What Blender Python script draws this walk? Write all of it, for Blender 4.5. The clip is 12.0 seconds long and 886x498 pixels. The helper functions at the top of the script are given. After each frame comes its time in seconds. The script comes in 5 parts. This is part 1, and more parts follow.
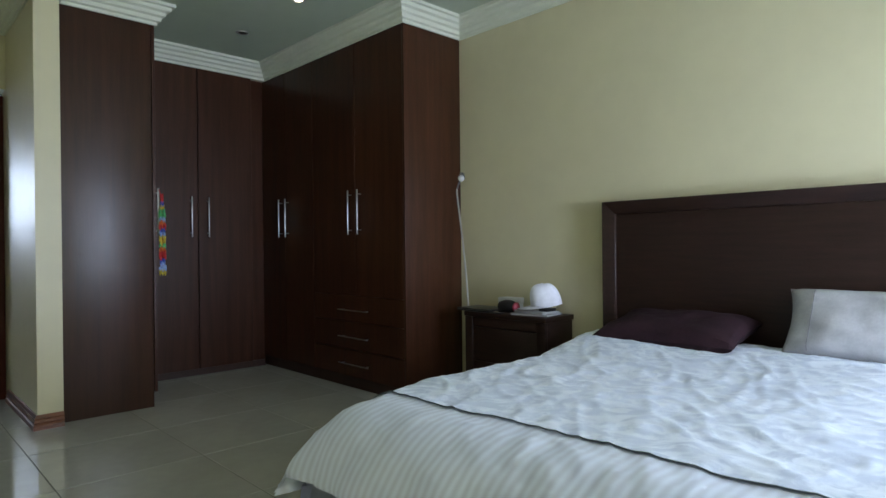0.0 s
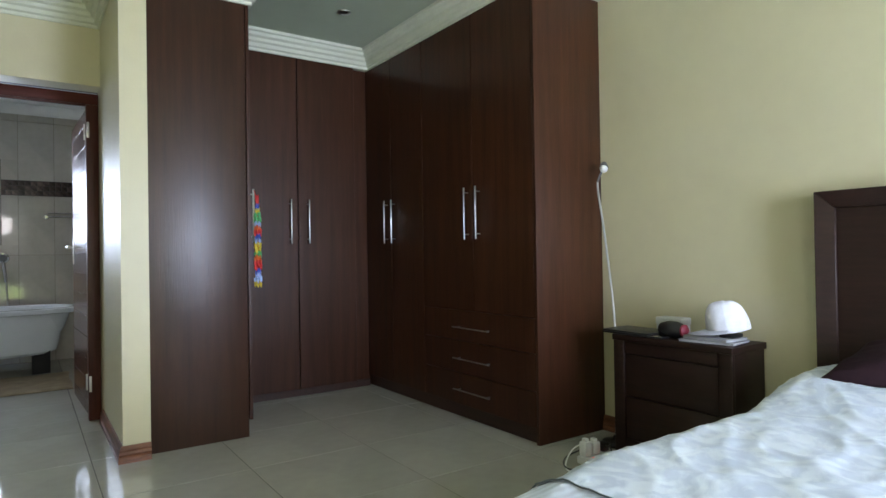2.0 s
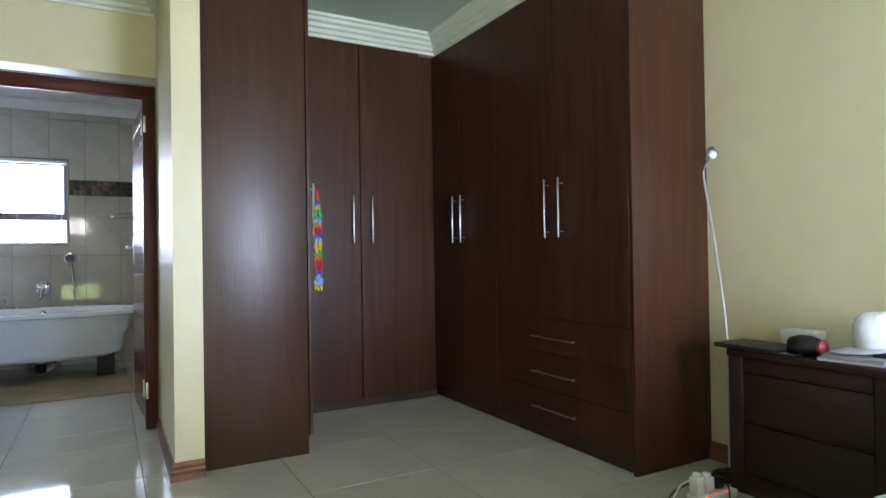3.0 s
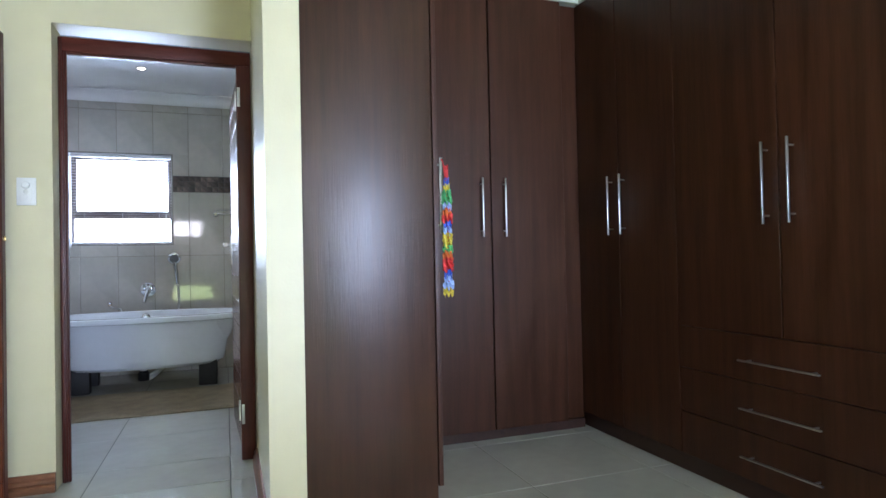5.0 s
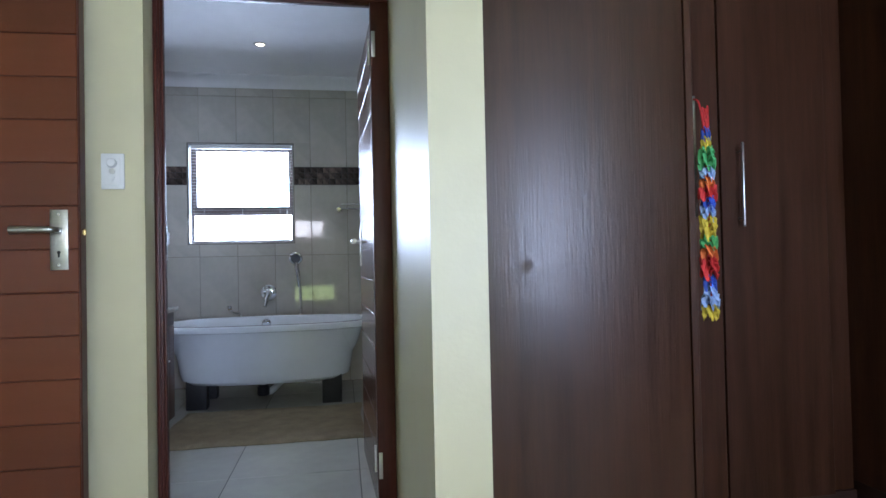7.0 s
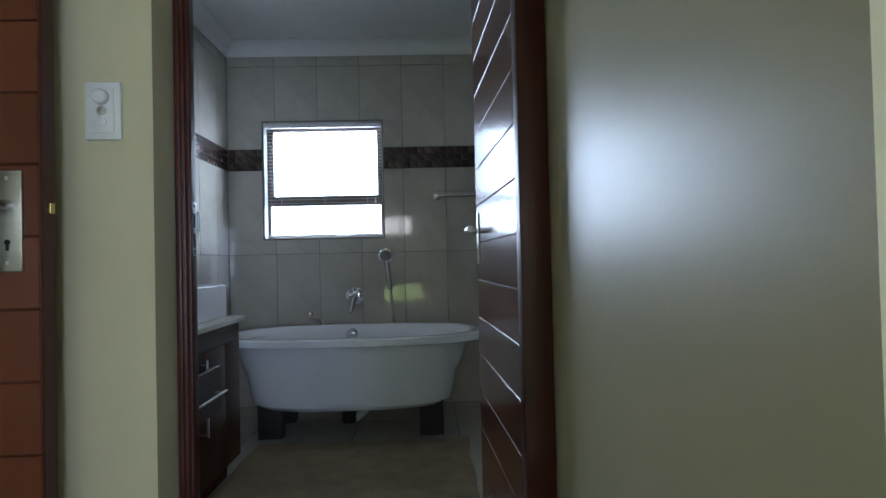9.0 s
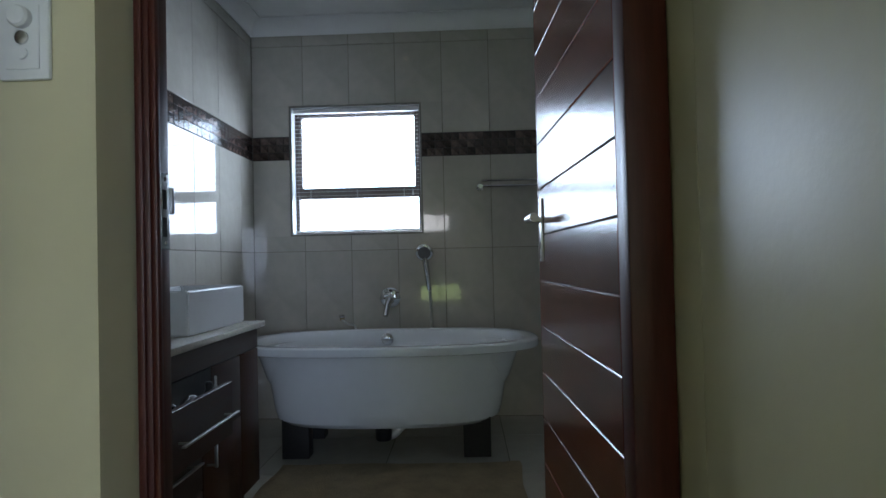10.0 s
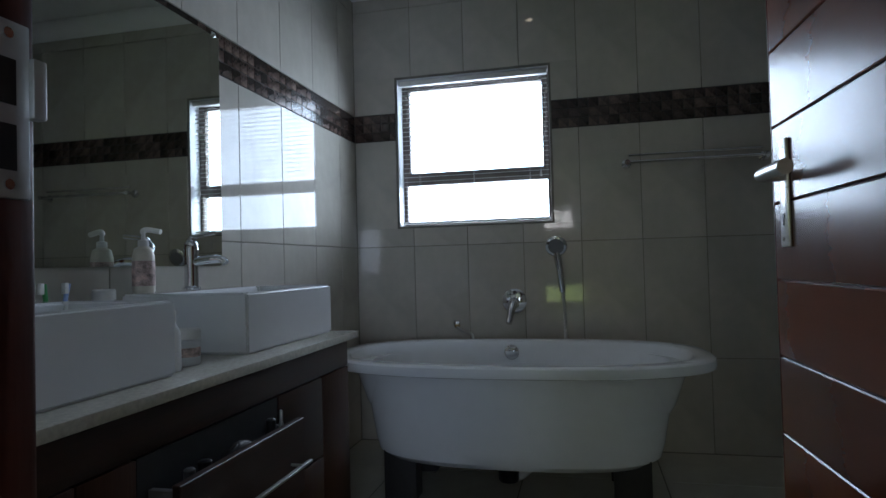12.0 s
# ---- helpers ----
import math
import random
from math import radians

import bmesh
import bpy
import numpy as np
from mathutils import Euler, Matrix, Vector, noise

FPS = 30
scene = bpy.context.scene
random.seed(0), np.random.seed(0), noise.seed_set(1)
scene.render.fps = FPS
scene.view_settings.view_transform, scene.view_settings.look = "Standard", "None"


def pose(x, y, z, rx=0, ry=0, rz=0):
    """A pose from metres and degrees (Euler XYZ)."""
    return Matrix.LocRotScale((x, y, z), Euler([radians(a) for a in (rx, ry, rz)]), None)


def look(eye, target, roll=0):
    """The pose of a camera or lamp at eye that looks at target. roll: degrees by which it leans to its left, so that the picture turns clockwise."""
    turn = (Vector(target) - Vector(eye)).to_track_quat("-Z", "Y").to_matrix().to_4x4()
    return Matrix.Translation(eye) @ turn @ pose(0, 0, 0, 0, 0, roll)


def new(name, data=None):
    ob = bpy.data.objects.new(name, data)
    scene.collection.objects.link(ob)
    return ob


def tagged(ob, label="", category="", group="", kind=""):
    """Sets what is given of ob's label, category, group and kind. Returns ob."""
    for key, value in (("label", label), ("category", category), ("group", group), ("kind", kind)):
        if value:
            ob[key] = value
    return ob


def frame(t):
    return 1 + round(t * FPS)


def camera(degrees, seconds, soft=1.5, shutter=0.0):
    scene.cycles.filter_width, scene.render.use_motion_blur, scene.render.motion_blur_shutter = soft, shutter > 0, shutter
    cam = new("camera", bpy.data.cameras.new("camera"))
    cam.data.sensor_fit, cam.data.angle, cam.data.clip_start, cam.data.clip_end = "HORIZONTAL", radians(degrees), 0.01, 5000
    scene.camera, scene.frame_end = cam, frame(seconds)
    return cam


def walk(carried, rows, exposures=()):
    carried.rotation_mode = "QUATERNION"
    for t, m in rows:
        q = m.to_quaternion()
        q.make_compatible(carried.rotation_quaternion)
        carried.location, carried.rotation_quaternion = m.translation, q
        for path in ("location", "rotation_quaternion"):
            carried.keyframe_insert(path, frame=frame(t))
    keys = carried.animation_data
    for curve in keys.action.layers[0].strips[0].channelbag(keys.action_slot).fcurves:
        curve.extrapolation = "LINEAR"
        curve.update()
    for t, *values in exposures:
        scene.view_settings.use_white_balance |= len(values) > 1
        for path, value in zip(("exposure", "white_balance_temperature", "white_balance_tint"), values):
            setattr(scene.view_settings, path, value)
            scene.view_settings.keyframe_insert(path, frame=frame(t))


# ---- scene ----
cam = camera(72.3, 12.0)
PATH = [
    (0, (-0.259, 0.537, 1.017), (-1.704, 1.919, 1.013), -0.6),
    (0.5, (-0.403, 0.65, 1.026), (-1.912, 1.963, 1.02), -0.8),
    (1, (-0.558, 0.737, 1.036), (-2.115, 1.992, 1.036), -0.8),
    (1.5, (-0.73, 0.797, 1.052), (-2.332, 1.994, 1.053), -0.9),
    (2, (-0.908, 0.852, 1.031), (-2.556, 1.986, 1.048), -0.9),
    (2.5, (-1.097, 0.929, 1.034), (-2.792, 1.99, 1.053), -0.9),
    (3, (-1.274, 0.98, 1.034), (-3.023, 1.949, 1.054), -0.9),
    (5, (-2.109, 1.111, 1.014), (-3.991, 1.787, 1.043), -1.2),
    (5.5, (-2.328, 1.12, 1.008), (-4.243, 1.696, 1.039), -1.3),
    (6, (-2.559, 1.099, 1.018), (-4.497, 1.592, 1.052), -1.2),
    (6.5, (-2.797, 1.076, 1.01), (-4.753, 1.495, 1.046), -1.3),
    (7, (-3.041, 1.058, 1.02), (-5.014, 1.383, 1.056), -1.2),
    (9, (-3.988, 0.96, 1.016), (-5.987, 1.01, 1.054), -1.3),
    (9.5, (-4.205, 0.938, 1.007), (-6.204, 0.929, 1.048), -1.3),
    (10, (-4.424, 0.915, 1.01), (-6.423, 0.846, 1.047), -1.3),
    (10.5, (-4.614, 0.889, 0.995), (-6.609, 0.759, 1.035), -1.4),
    (11, (-4.796, 0.881, 0.987), (-6.785, 0.67, 1.03), -1.4),
    (11.5, (-4.953, 0.852, 0.985), (-6.926, 0.528, 1.031), -1.5),
    (12, (-5.088, 0.803, 0.986), (-7.036, 0.35, 1.034), -1.5),
]
walk(cam, [(t, look(eye, target, roll)) for t, eye, target, roll in PATH],
     exposures=[(0.0, -0.2, 6250, 20), (1.0, 0.16, 6350, 21), (2.0, 0.62, 6350, 22), (3.0, 0.9, 6300, 22), (5.0, 1.18, 5850, 23), (5.5, 1.14, 5800, 23), (6.5, 0.9, 5800, 23), (7.0, 0.72, 5800, 23), (9.0, -0.18, 6000, 18), (9.5, -0.14, 6050, 18), (10.0, -0.3, 6100, 17), (11.0, -0.52, 6150, 17), (12.0, -0.65, 6200, 17)])

# ---------- world and light ----------
world = bpy.data.worlds.new("world")
scene.world = world
world.use_nodes = True
wn = world.node_tree.nodes
sky = wn.new("ShaderNodeTexSky")
sky.sky_type, sky.sun_disc = "NISHITA", False
sky.sun_elevation, sky.sun_rotation = radians(50), radians(200)
wn["Background"].inputs["Strength"].default_value = 0.14
world.node_tree.links.new(sky.outputs["Color"], wn["Background"].inputs["Color"])

sun = new("sun", bpy.data.lights.new("sun", "SUN"))
sun.data.energy, sun.data.angle, sun.data.color = 3.0, radians(2), (1.0, 0.95, 0.88)
sun.matrix_world = look((0, 0, 10), (-2.2, 3.5, 3))


def window_light(name, centre, aim, w, h, watts, colour, spread=180):
    """The sky's light in a window's opening."""
    lamp = bpy.data.lights.new(name, "AREA")
    lamp.shape, lamp.size, lamp.size_y, lamp.energy, lamp.color = "RECTANGLE", w, h, watts, colour
    lamp.spread = radians(spread)
    ob = new(name, lamp)
    ob.matrix_world = look(centre, aim)
    return ob


window_light("bath_window_light", (-8.66, 0.22, 1.72), (-5.5, 0.22, 1.0), 1.15, 1.2, 70, (0.68, 0.84, 1.0))
window_light("bed_window_light", (1.17, 2.62, 1.02), (-3, 2.45, -0.75), 1.0, 1.7, 108, (0.67, 0.82, 1.0))
window_light("glass_door_light", (1.17, 0.22, 1.84), (-3, 0.85, 0.9), 0.72, 0.36, 9.5, (0.98, 0.97, 0.93))
window_light("lawn_bounce_light", (1.17, 0.32, 0.30), (-1.6, 1.0, 2.6), 1.0, 0.4, 3.6, (0.74, 1.0, 0.34), 110)


# ---------- materials ----------


def nodes_of(name):
    m = bpy.data.materials.new(name)
    m.use_nodes = True
    return m, m.node_tree.nodes, m.node_tree.links, m.node_tree.nodes["Principled BSDF"]


def surface(name, colour, rough=0.5, metal=0.0, scale=6.0, vary=0.12, stretch=(1, 1, 1), bump=0.0, bump_scale=60.0,
            tone=None, coat=0.0, piece=0.0, rough_vary=0.06, detail=6.0, spec=0.5):
    """A material with variation of colour at two scales, of gloss, and fine relief, in object space (metres)."""
    m, n, l, b = nodes_of(name)
    co = n.new("ShaderNodeTexCoord")
    mp = n.new("ShaderNodeMapping")
    mp.inputs["Scale"].default_value = stretch
    l.new(co.outputs["Object"], mp.inputs["Vector"])
    big = n.new("ShaderNodeTexNoise")
    big.inputs["Scale"].default_value, big.inputs["Detail"].default_value = scale, detail
    fine = n.new("ShaderNodeTexNoise")
    fine.inputs["Scale"].default_value, fine.inputs["Detail"].default_value = scale * 7, 3
    for t in (big, fine):
        l.new(mp.outputs["Vector"], t.inputs["Vector"])
    add = n.new("ShaderNodeMath")
    add.operation = "MULTIPLY_ADD"
    l.new(fine.outputs["Fac"], add.inputs[0])
    add.inputs[1].default_value = 0.4
    l.new(big.outputs["Fac"], add.inputs[2])
    ramp = n.new("ShaderNodeValToRGB")
    ramp.color_ramp.elements[0].position, ramp.color_ramp.elements[1].position = 0.45, 0.95
    dark = tone or [c * (1 - 2 * vary) for c in colour]
    light = [min(1, c * (1 + vary)) for c in colour]
    ramp.color_ramp.elements[0].color = (*dark, 1)
    ramp.color_ramp.elements[1].color = (*light, 1)
    l.new(add.outputs[0], ramp.inputs[0])
    out = ramp.outputs["Color"]
    if piece:
        info = n.new("ShaderNodeObjectInfo")
        hsv = n.new("ShaderNodeHueSaturation")
        mr = n.new("ShaderNodeMapRange")
        mr.inputs["To Min"].default_value, mr.inputs["To Max"].default_value = 1 - piece, 1 + piece
        l.new(info.outputs["Random"], mr.inputs["Value"])
        l.new(mr.outputs["Result"], hsv.inputs["Value"])
        l.new(out, hsv.inputs["Color"])
        out = hsv.outputs["Color"]
    l.new(out, b.inputs["Base Color"])
    rr = n.new("ShaderNodeMapRange")
    rr.inputs["To Min"].default_value, rr.inputs["To Max"].default_value = max(0.02, rough - rough_vary), min(1, rough + rough_vary)
    l.new(big.outputs["Fac"], rr.inputs["Value"])
    l.new(rr.outputs["Result"], b.inputs["Roughness"])
    b.inputs["Metallic"].default_value = metal
    b.inputs["Coat Weight"].default_value = coat
    b.inputs["Coat Roughness"].default_value = 0.14
    b.inputs["Specular IOR Level"].default_value = spec
    if bump:
        t = n.new("ShaderNodeTexNoise")
        t.inputs["Scale"].default_value, t.inputs["Detail"].default_value = bump_scale, 4
        l.new(mp.outputs["Vector"], t.inputs["Vector"])
        bp = n.new("ShaderNodeBump")
        bp.inputs["Strength"].default_value, bp.inputs["Distance"].default_value = bump, 0.004
        l.new(t.outputs["Fac"], bp.inputs["Height"])
        l.new(bp.outputs["Normal"], b.inputs["Normal"])
    return m


PAINT = surface("wall_paint", (0.61, 0.555, 0.352), 0.43, scale=1.3, vary=0.035, bump=0.10, bump_scale=90)
# white paint; weak light and the lawn's green are put into its colour
CEIL = surface("dimmed_ceiling_paint", (0.46, 0.52, 0.40), 0.75, scale=1.5, vary=0.03, bump=0.05)
BATHCEIL = surface("bath_ceiling_paint", (0.80, 0.80, 0.80), 0.7, scale=1.5, vary=0.03, bump=0.05)
# white plaster, with some of the same dim green light in its colour
CORNICE = surface("dimmed_cornice_plaster", (0.66, 0.68, 0.56), 0.6, scale=4, vary=0.03)
WENGE = surface("wenge_laminate", (0.055, 0.0195, 0.0088), 0.37, scale=3.0, vary=0.19, stretch=(9, 9, 0.45), piece=0.06, detail=7, bump=0.16, bump_scale=22, spec=0.24, rough_vary=0.10)
WENGE_H = surface("wenge_laminate_across", (0.042, 0.016, 0.009), 0.45, scale=3.0, vary=0.2, stretch=(0.7, 14, 14), bump=0.08, bump_scale=14)
PLUMWOOD = surface("dark_stained_wood", (0.024, 0.0095, 0.0062), 0.45, spec=0.35, scale=4, vary=0.25, stretch=(1, 8, 12), bump=0.05, bump_scale=12)
MAHOG = surface("mahogany_varnish", (0.135, 0.037, 0.016), 0.20, scale=2.0, vary=0.022, stretch=(1.2, 1.2, 14), detail=2, rough_vary=0.0, piece=0.16, spec=0.42)
MAHOG_V = surface("mahogany_frame", (0.072, 0.016, 0.010), 0.38, scale=3.0, vary=0.18, stretch=(14, 14, 0.8), bump=0.06, bump_scale=10, spec=0.35)
MAHOG_H = surface("mahogany_frame_head", (0.085, 0.018, 0.012), 0.5, scale=3.0, vary=0.18, stretch=(14, 0.8, 14), spec=0.2)
SKIRT = surface("skirting_timber", (0.20, 0.075, 0.035), 0.35, scale=3.0, vary=0.3, stretch=(2, 2, 14), bump=0.06, bump_scale=10)
FTILE = surface("polished_floor_tile", (0.48, 0.47, 0.41), 0.055, scale=2.2, vary=0.06, piece=0.025, rough_vary=0.012, spec=1.0)
FGROUT = surface("floor_grout", (0.09, 0.085, 0.07), 0.8, scale=20, vary=0.15)
FTILE.node_tree.nodes["Principled BSDF"].inputs["IOR"].default_value = 1.65
WTILE = surface("glazed_wall_tile", (0.48, 0.455, 0.395), 0.045, scale=2.6, vary=0.07, piece=0.03, rough_vary=0.02)
WGROUT = surface("wall_grout", (0.20, 0.19, 0.16), 0.8, scale=20, vary=0.12)
MOSAIC = surface("brown_marble_mosaic", (0.085, 0.058, 0.048), 0.15, scale=14, vary=0.45, piece=0.55)
MGROUT = surface("dark_mosaic_grout", (0.045, 0.036, 0.031), 0.7, scale=20, vary=0.15)
STEEL = surface("brushed_steel", (0.62, 0.62, 0.60), 0.30, metal=1.0, scale=20, vary=0.05, stretch=(1, 1, 10))
NICKEL = surface("satin_nickel", (0.52, 0.53, 0.54), 0.34, metal=0.75, scale=14, vary=0.05)
CHROME = surface("chrome", (0.74, 0.75, 0.77), 0.07, metal=1.0, scale=8, vary=0.03, rough_vary=0.02)
BRASS = surface("brass", (0.62, 0.45, 0.20), 0.25, metal=1.0, scale=8, vary=0.08)
CERAMIC = surface("white_ceramic", (0.82, 0.84, 0.86), 0.08, scale=3, vary=0.02, rough_vary=0.02)
ACRYL = surface("white_acrylic", (0.80, 0.84, 0.88), 0.09, scale=3, vary=0.02, rough_vary=0.03)
STONE = surface("speckled_quartz", (0.62, 0.60, 0.53), 0.16, scale=90, vary=0.10)
WHITEP = surface("white_plastic", (0.78, 0.78, 0.76), 0.35, scale=5, vary=0.03)
MIDGREY = surface("grey_metal_case", (0.16, 0.16, 0.17), 0.35, scale=8, vary=0.1)
BLACKP = surface("black_plastic", (0.012, 0.012, 0.013), 0.38, scale=8, vary=0.15)
# real black blocks and pouch, plus the panel that paints the drawer's shade
BLACKB = surface("black_block_and_shade", (0.020, 0.018, 0.018), 0.6, scale=9, vary=0.25, bump=0.1)
ALU = surface("bronze_aluminium", (0.17, 0.14, 0.125), 0.4, metal=0.4, scale=9, vary=0.1)
SLAT = surface("blind_slat", (0.74, 0.73, 0.70), 0.35, scale=9, vary=0.06)
MAT = surface("olive_bath_mat", (0.27, 0.215, 0.13), 0.95, scale=9, vary=0.13, bump=0.9, bump_scale=160, rough_vary=0.03)
PLUM = surface("plum_cotton", (0.028, 0.011, 0.015), 0.85, spec=0.2, scale=9, vary=0.2, bump=0.25, bump_scale=220, rough_vary=0.04)
# white satin; the weaker light on this pillow is put into its grey
PILLOWC = surface("dimmed_white_satin_pillowcase", (0.42, 0.415, 0.41), 0.6, scale=14, vary=0.10, bump=0.5, bump_scale=30, rough_vary=0.1)
LILAC = surface("pale_lilac_sheet", (0.50, 0.52, 0.62), 0.8, scale=10, vary=0.06, bump=0.2, bump_scale=120)
PIPING = surface("grey_piping", (0.10, 0.12, 0.13), 0.8, scale=30, vary=0.2)
CAPCOT = surface("white_cotton_twill", (0.82, 0.82, 0.88), 0.85, scale=20, vary=0.06, bump=0.2, bump_scale=400)
PAPER = surface("paper", (0.38, 0.38, 0.39), 0.6, scale=12, vary=0.05)
PINK = surface("pink_rubber", (0.33, 0.035, 0.06), 0.5, scale=20, vary=0.15)
LAWN = surface("lawn", (0.075, 0.13, 0.035), 0.95, scale=0.8, vary=0.35, bump=0.6, bump_scale=30)
LOTION = surface("lotion_bottle", (0.70, 0.66, 0.56), 0.3, scale=20, vary=0.08)
LABEL = surface("printed_pink_label", (0.68, 0.50, 0.46), 0.5, scale=45, vary=0.45)
CARD = surface("white_card", (0.74, 0.75, 0.76), 0.55, scale=12, vary=0.04)


def marks(m, spots):
    """Dull handling marks of given centre and size on a laminate."""
    n, l, b = m.node_tree.nodes, m.node_tree.links, m.node_tree.nodes["Principled BSDF"]
    co = n.new("ShaderNodeTexCoord")
    wob = n.new("ShaderNodeTexNoise")
    wob.inputs["Scale"].default_value = 45
    l.new(co.outputs["Object"], wob.inputs["Vector"])
    total = None
    for centre, size in spots:
        d = n.new("ShaderNodeVectorMath")
        d.operation = "DISTANCE"
        l.new(co.outputs["Object"], d.inputs[0])
        d.inputs[1].default_value = centre
        e = n.new("ShaderNodeMath")
        e.operation = "MULTIPLY_ADD"
        l.new(wob.outputs["Fac"], e.inputs[0])
        e.inputs[1].default_value = size
        l.new(d.outputs["Value"], e.inputs[2])
        r = n.new("ShaderNodeMapRange")
        r.inputs["From Min"].default_value, r.inputs["From Max"].default_value = size * 0.8, size * 1.5
        r.inputs["To Min"].default_value, r.inputs["To Max"].default_value = 1.0, 0.0
        l.new(e.outputs[0], r.inputs["Value"])
        if total is None:
            total = r.outputs["Result"]
        else:
            mx = n.new("ShaderNodeMath")
            mx.operation = "MAXIMUM"
            l.new(total, mx.inputs[0])
            l.new(r.outputs["Result"], mx.inputs[1])
            total = mx.outputs[0]
    dull = n.new("ShaderNodeMath")
    dull.operation = "MULTIPLY_ADD"
    l.new(total, dull.inputs[0])
    dull.inputs[1].default_value = 0.22
    l.new(b.inputs["Roughness"].links[0].from_socket, dull.inputs[2])
    l.new(dull.outputs[0], b.inputs["Roughness"])
    return m


WENGE_END = marks(surface("wenge_laminate_marked", (0.048, 0.0172, 0.0078), 0.36, scale=3.0, vary=0.19, stretch=(9, 9, 0.45), detail=7, bump=0.16, bump_scale=22, spec=0.54, rough_vary=0.10),
                  [((-4.427, 1.486, 1.00), 0.022), ((-4.427, 1.851, 1.23), 0.018), ((-4.427, 1.76, 1.44), 0.013)])


def petal(name, c):
    return surface(name, c, 0.7, scale=40, vary=0.15)


LEI = [petal("red_petal", (0.62, 0.03, 0.03)), petal("blue_petal", (0.04, 0.10, 0.55)), petal("yellow_petal", (0.70, 0.52, 0.05)),
       petal("green_petal", (0.08, 0.42, 0.14)), petal("orange_petal", (0.72, 0.16, 0.03)), petal("pale_blue_petal", (0.35, 0.48, 0.78))]


def glowing(name, colour, strength):
    m, n, l, b = nodes_of(name)
    b.inputs["Base Color"].default_value = (*colour, 1)
    b.inputs["Emission Color"].default_value = (*colour, 1)
    b.inputs["Emission Strength"].default_value = strength
    return m


LAMPGLOW = glowing("downlight_glow", (1.0, 0.86, 0.62), 9.0)
LEDGLOW = glowing("red_indicator", (1.0, 0.06, 0.02), 1.2)

MIRROR, _n, _l, _b = nodes_of("mirror_glass")
_b.inputs["Base Color"].default_value, _b.inputs["Metallic"].default_value, _b.inputs["Roughness"].default_value = (0.70, 0.73, 0.70, 1), 1.0, 0.02
GLASS, _n, _l, _b = nodes_of("window_glass")
_b.inputs["Base Color"].default_value, _b.inputs["Roughness"].default_value = (0.97, 0.99, 0.98, 1), 0.01
_b.inputs["Transmission Weight"].default_value, _b.inputs["IOR"].default_value = 1.0, 1.05


def duvet_satin():
    """Pale satin with a woven pattern of soft patches."""
    m, n, l, b = nodes_of("pale_satin_duvet")
    co = n.new("ShaderNodeTexCoord")
    warp = n.new("ShaderNodeTexNoise")
    warp.inputs["Scale"].default_value, warp.inputs["Detail"].default_value, warp.inputs["Distortion"].default_value = 9, 6, 2.0
    fine = n.new("ShaderNodeTexNoise")
    fine.inputs["Scale"].default_value, fine.inputs["Detail"].default_value = 260, 2
    l.new(co.outputs["Object"], warp.inputs["Vector"])
    l.new(co.outputs["Object"], fine.inputs["Vector"])
    ramp = n.new("ShaderNodeValToRGB")
    ramp.color_ramp.elements[0].position, ramp.color_ramp.elements[1].position = 0.44, 0.58
    ramp.color_ramp.elements[0].color, ramp.color_ramp.elements[1].color = (0.52, 0.585, 0.68, 1), (0.72, 0.785, 0.86, 1)
    l.new(warp.outputs["Fac"], ramp.inputs[0])
    l.new(ramp.outputs["Color"], b.inputs["Base Color"])
    rr = n.new("ShaderNodeMapRange")
    rr.inputs["From Min"].default_value, rr.inputs["From Max"].default_value = 0.42, 0.62
    rr.inputs["To Min"].default_value, rr.inputs["To Max"].default_value = 0.66, 0.34
    l.new(warp.outputs["Fac"], rr.inputs["Value"])
    l.new(rr.outputs["Result"], b.inputs["Roughness"])
    b.inputs["Sheen Weight"].default_value = 0.25
    bp = n.new("ShaderNodeBump")
    bp.inputs["Strength"].default_value, bp.inputs["Distance"].default_value = 0.25, 0.002
    l.new(fine.outputs["Fac"], bp.inputs["Height"])
    l.new(bp.outputs["Normal"], b.inputs["Normal"])
    return m


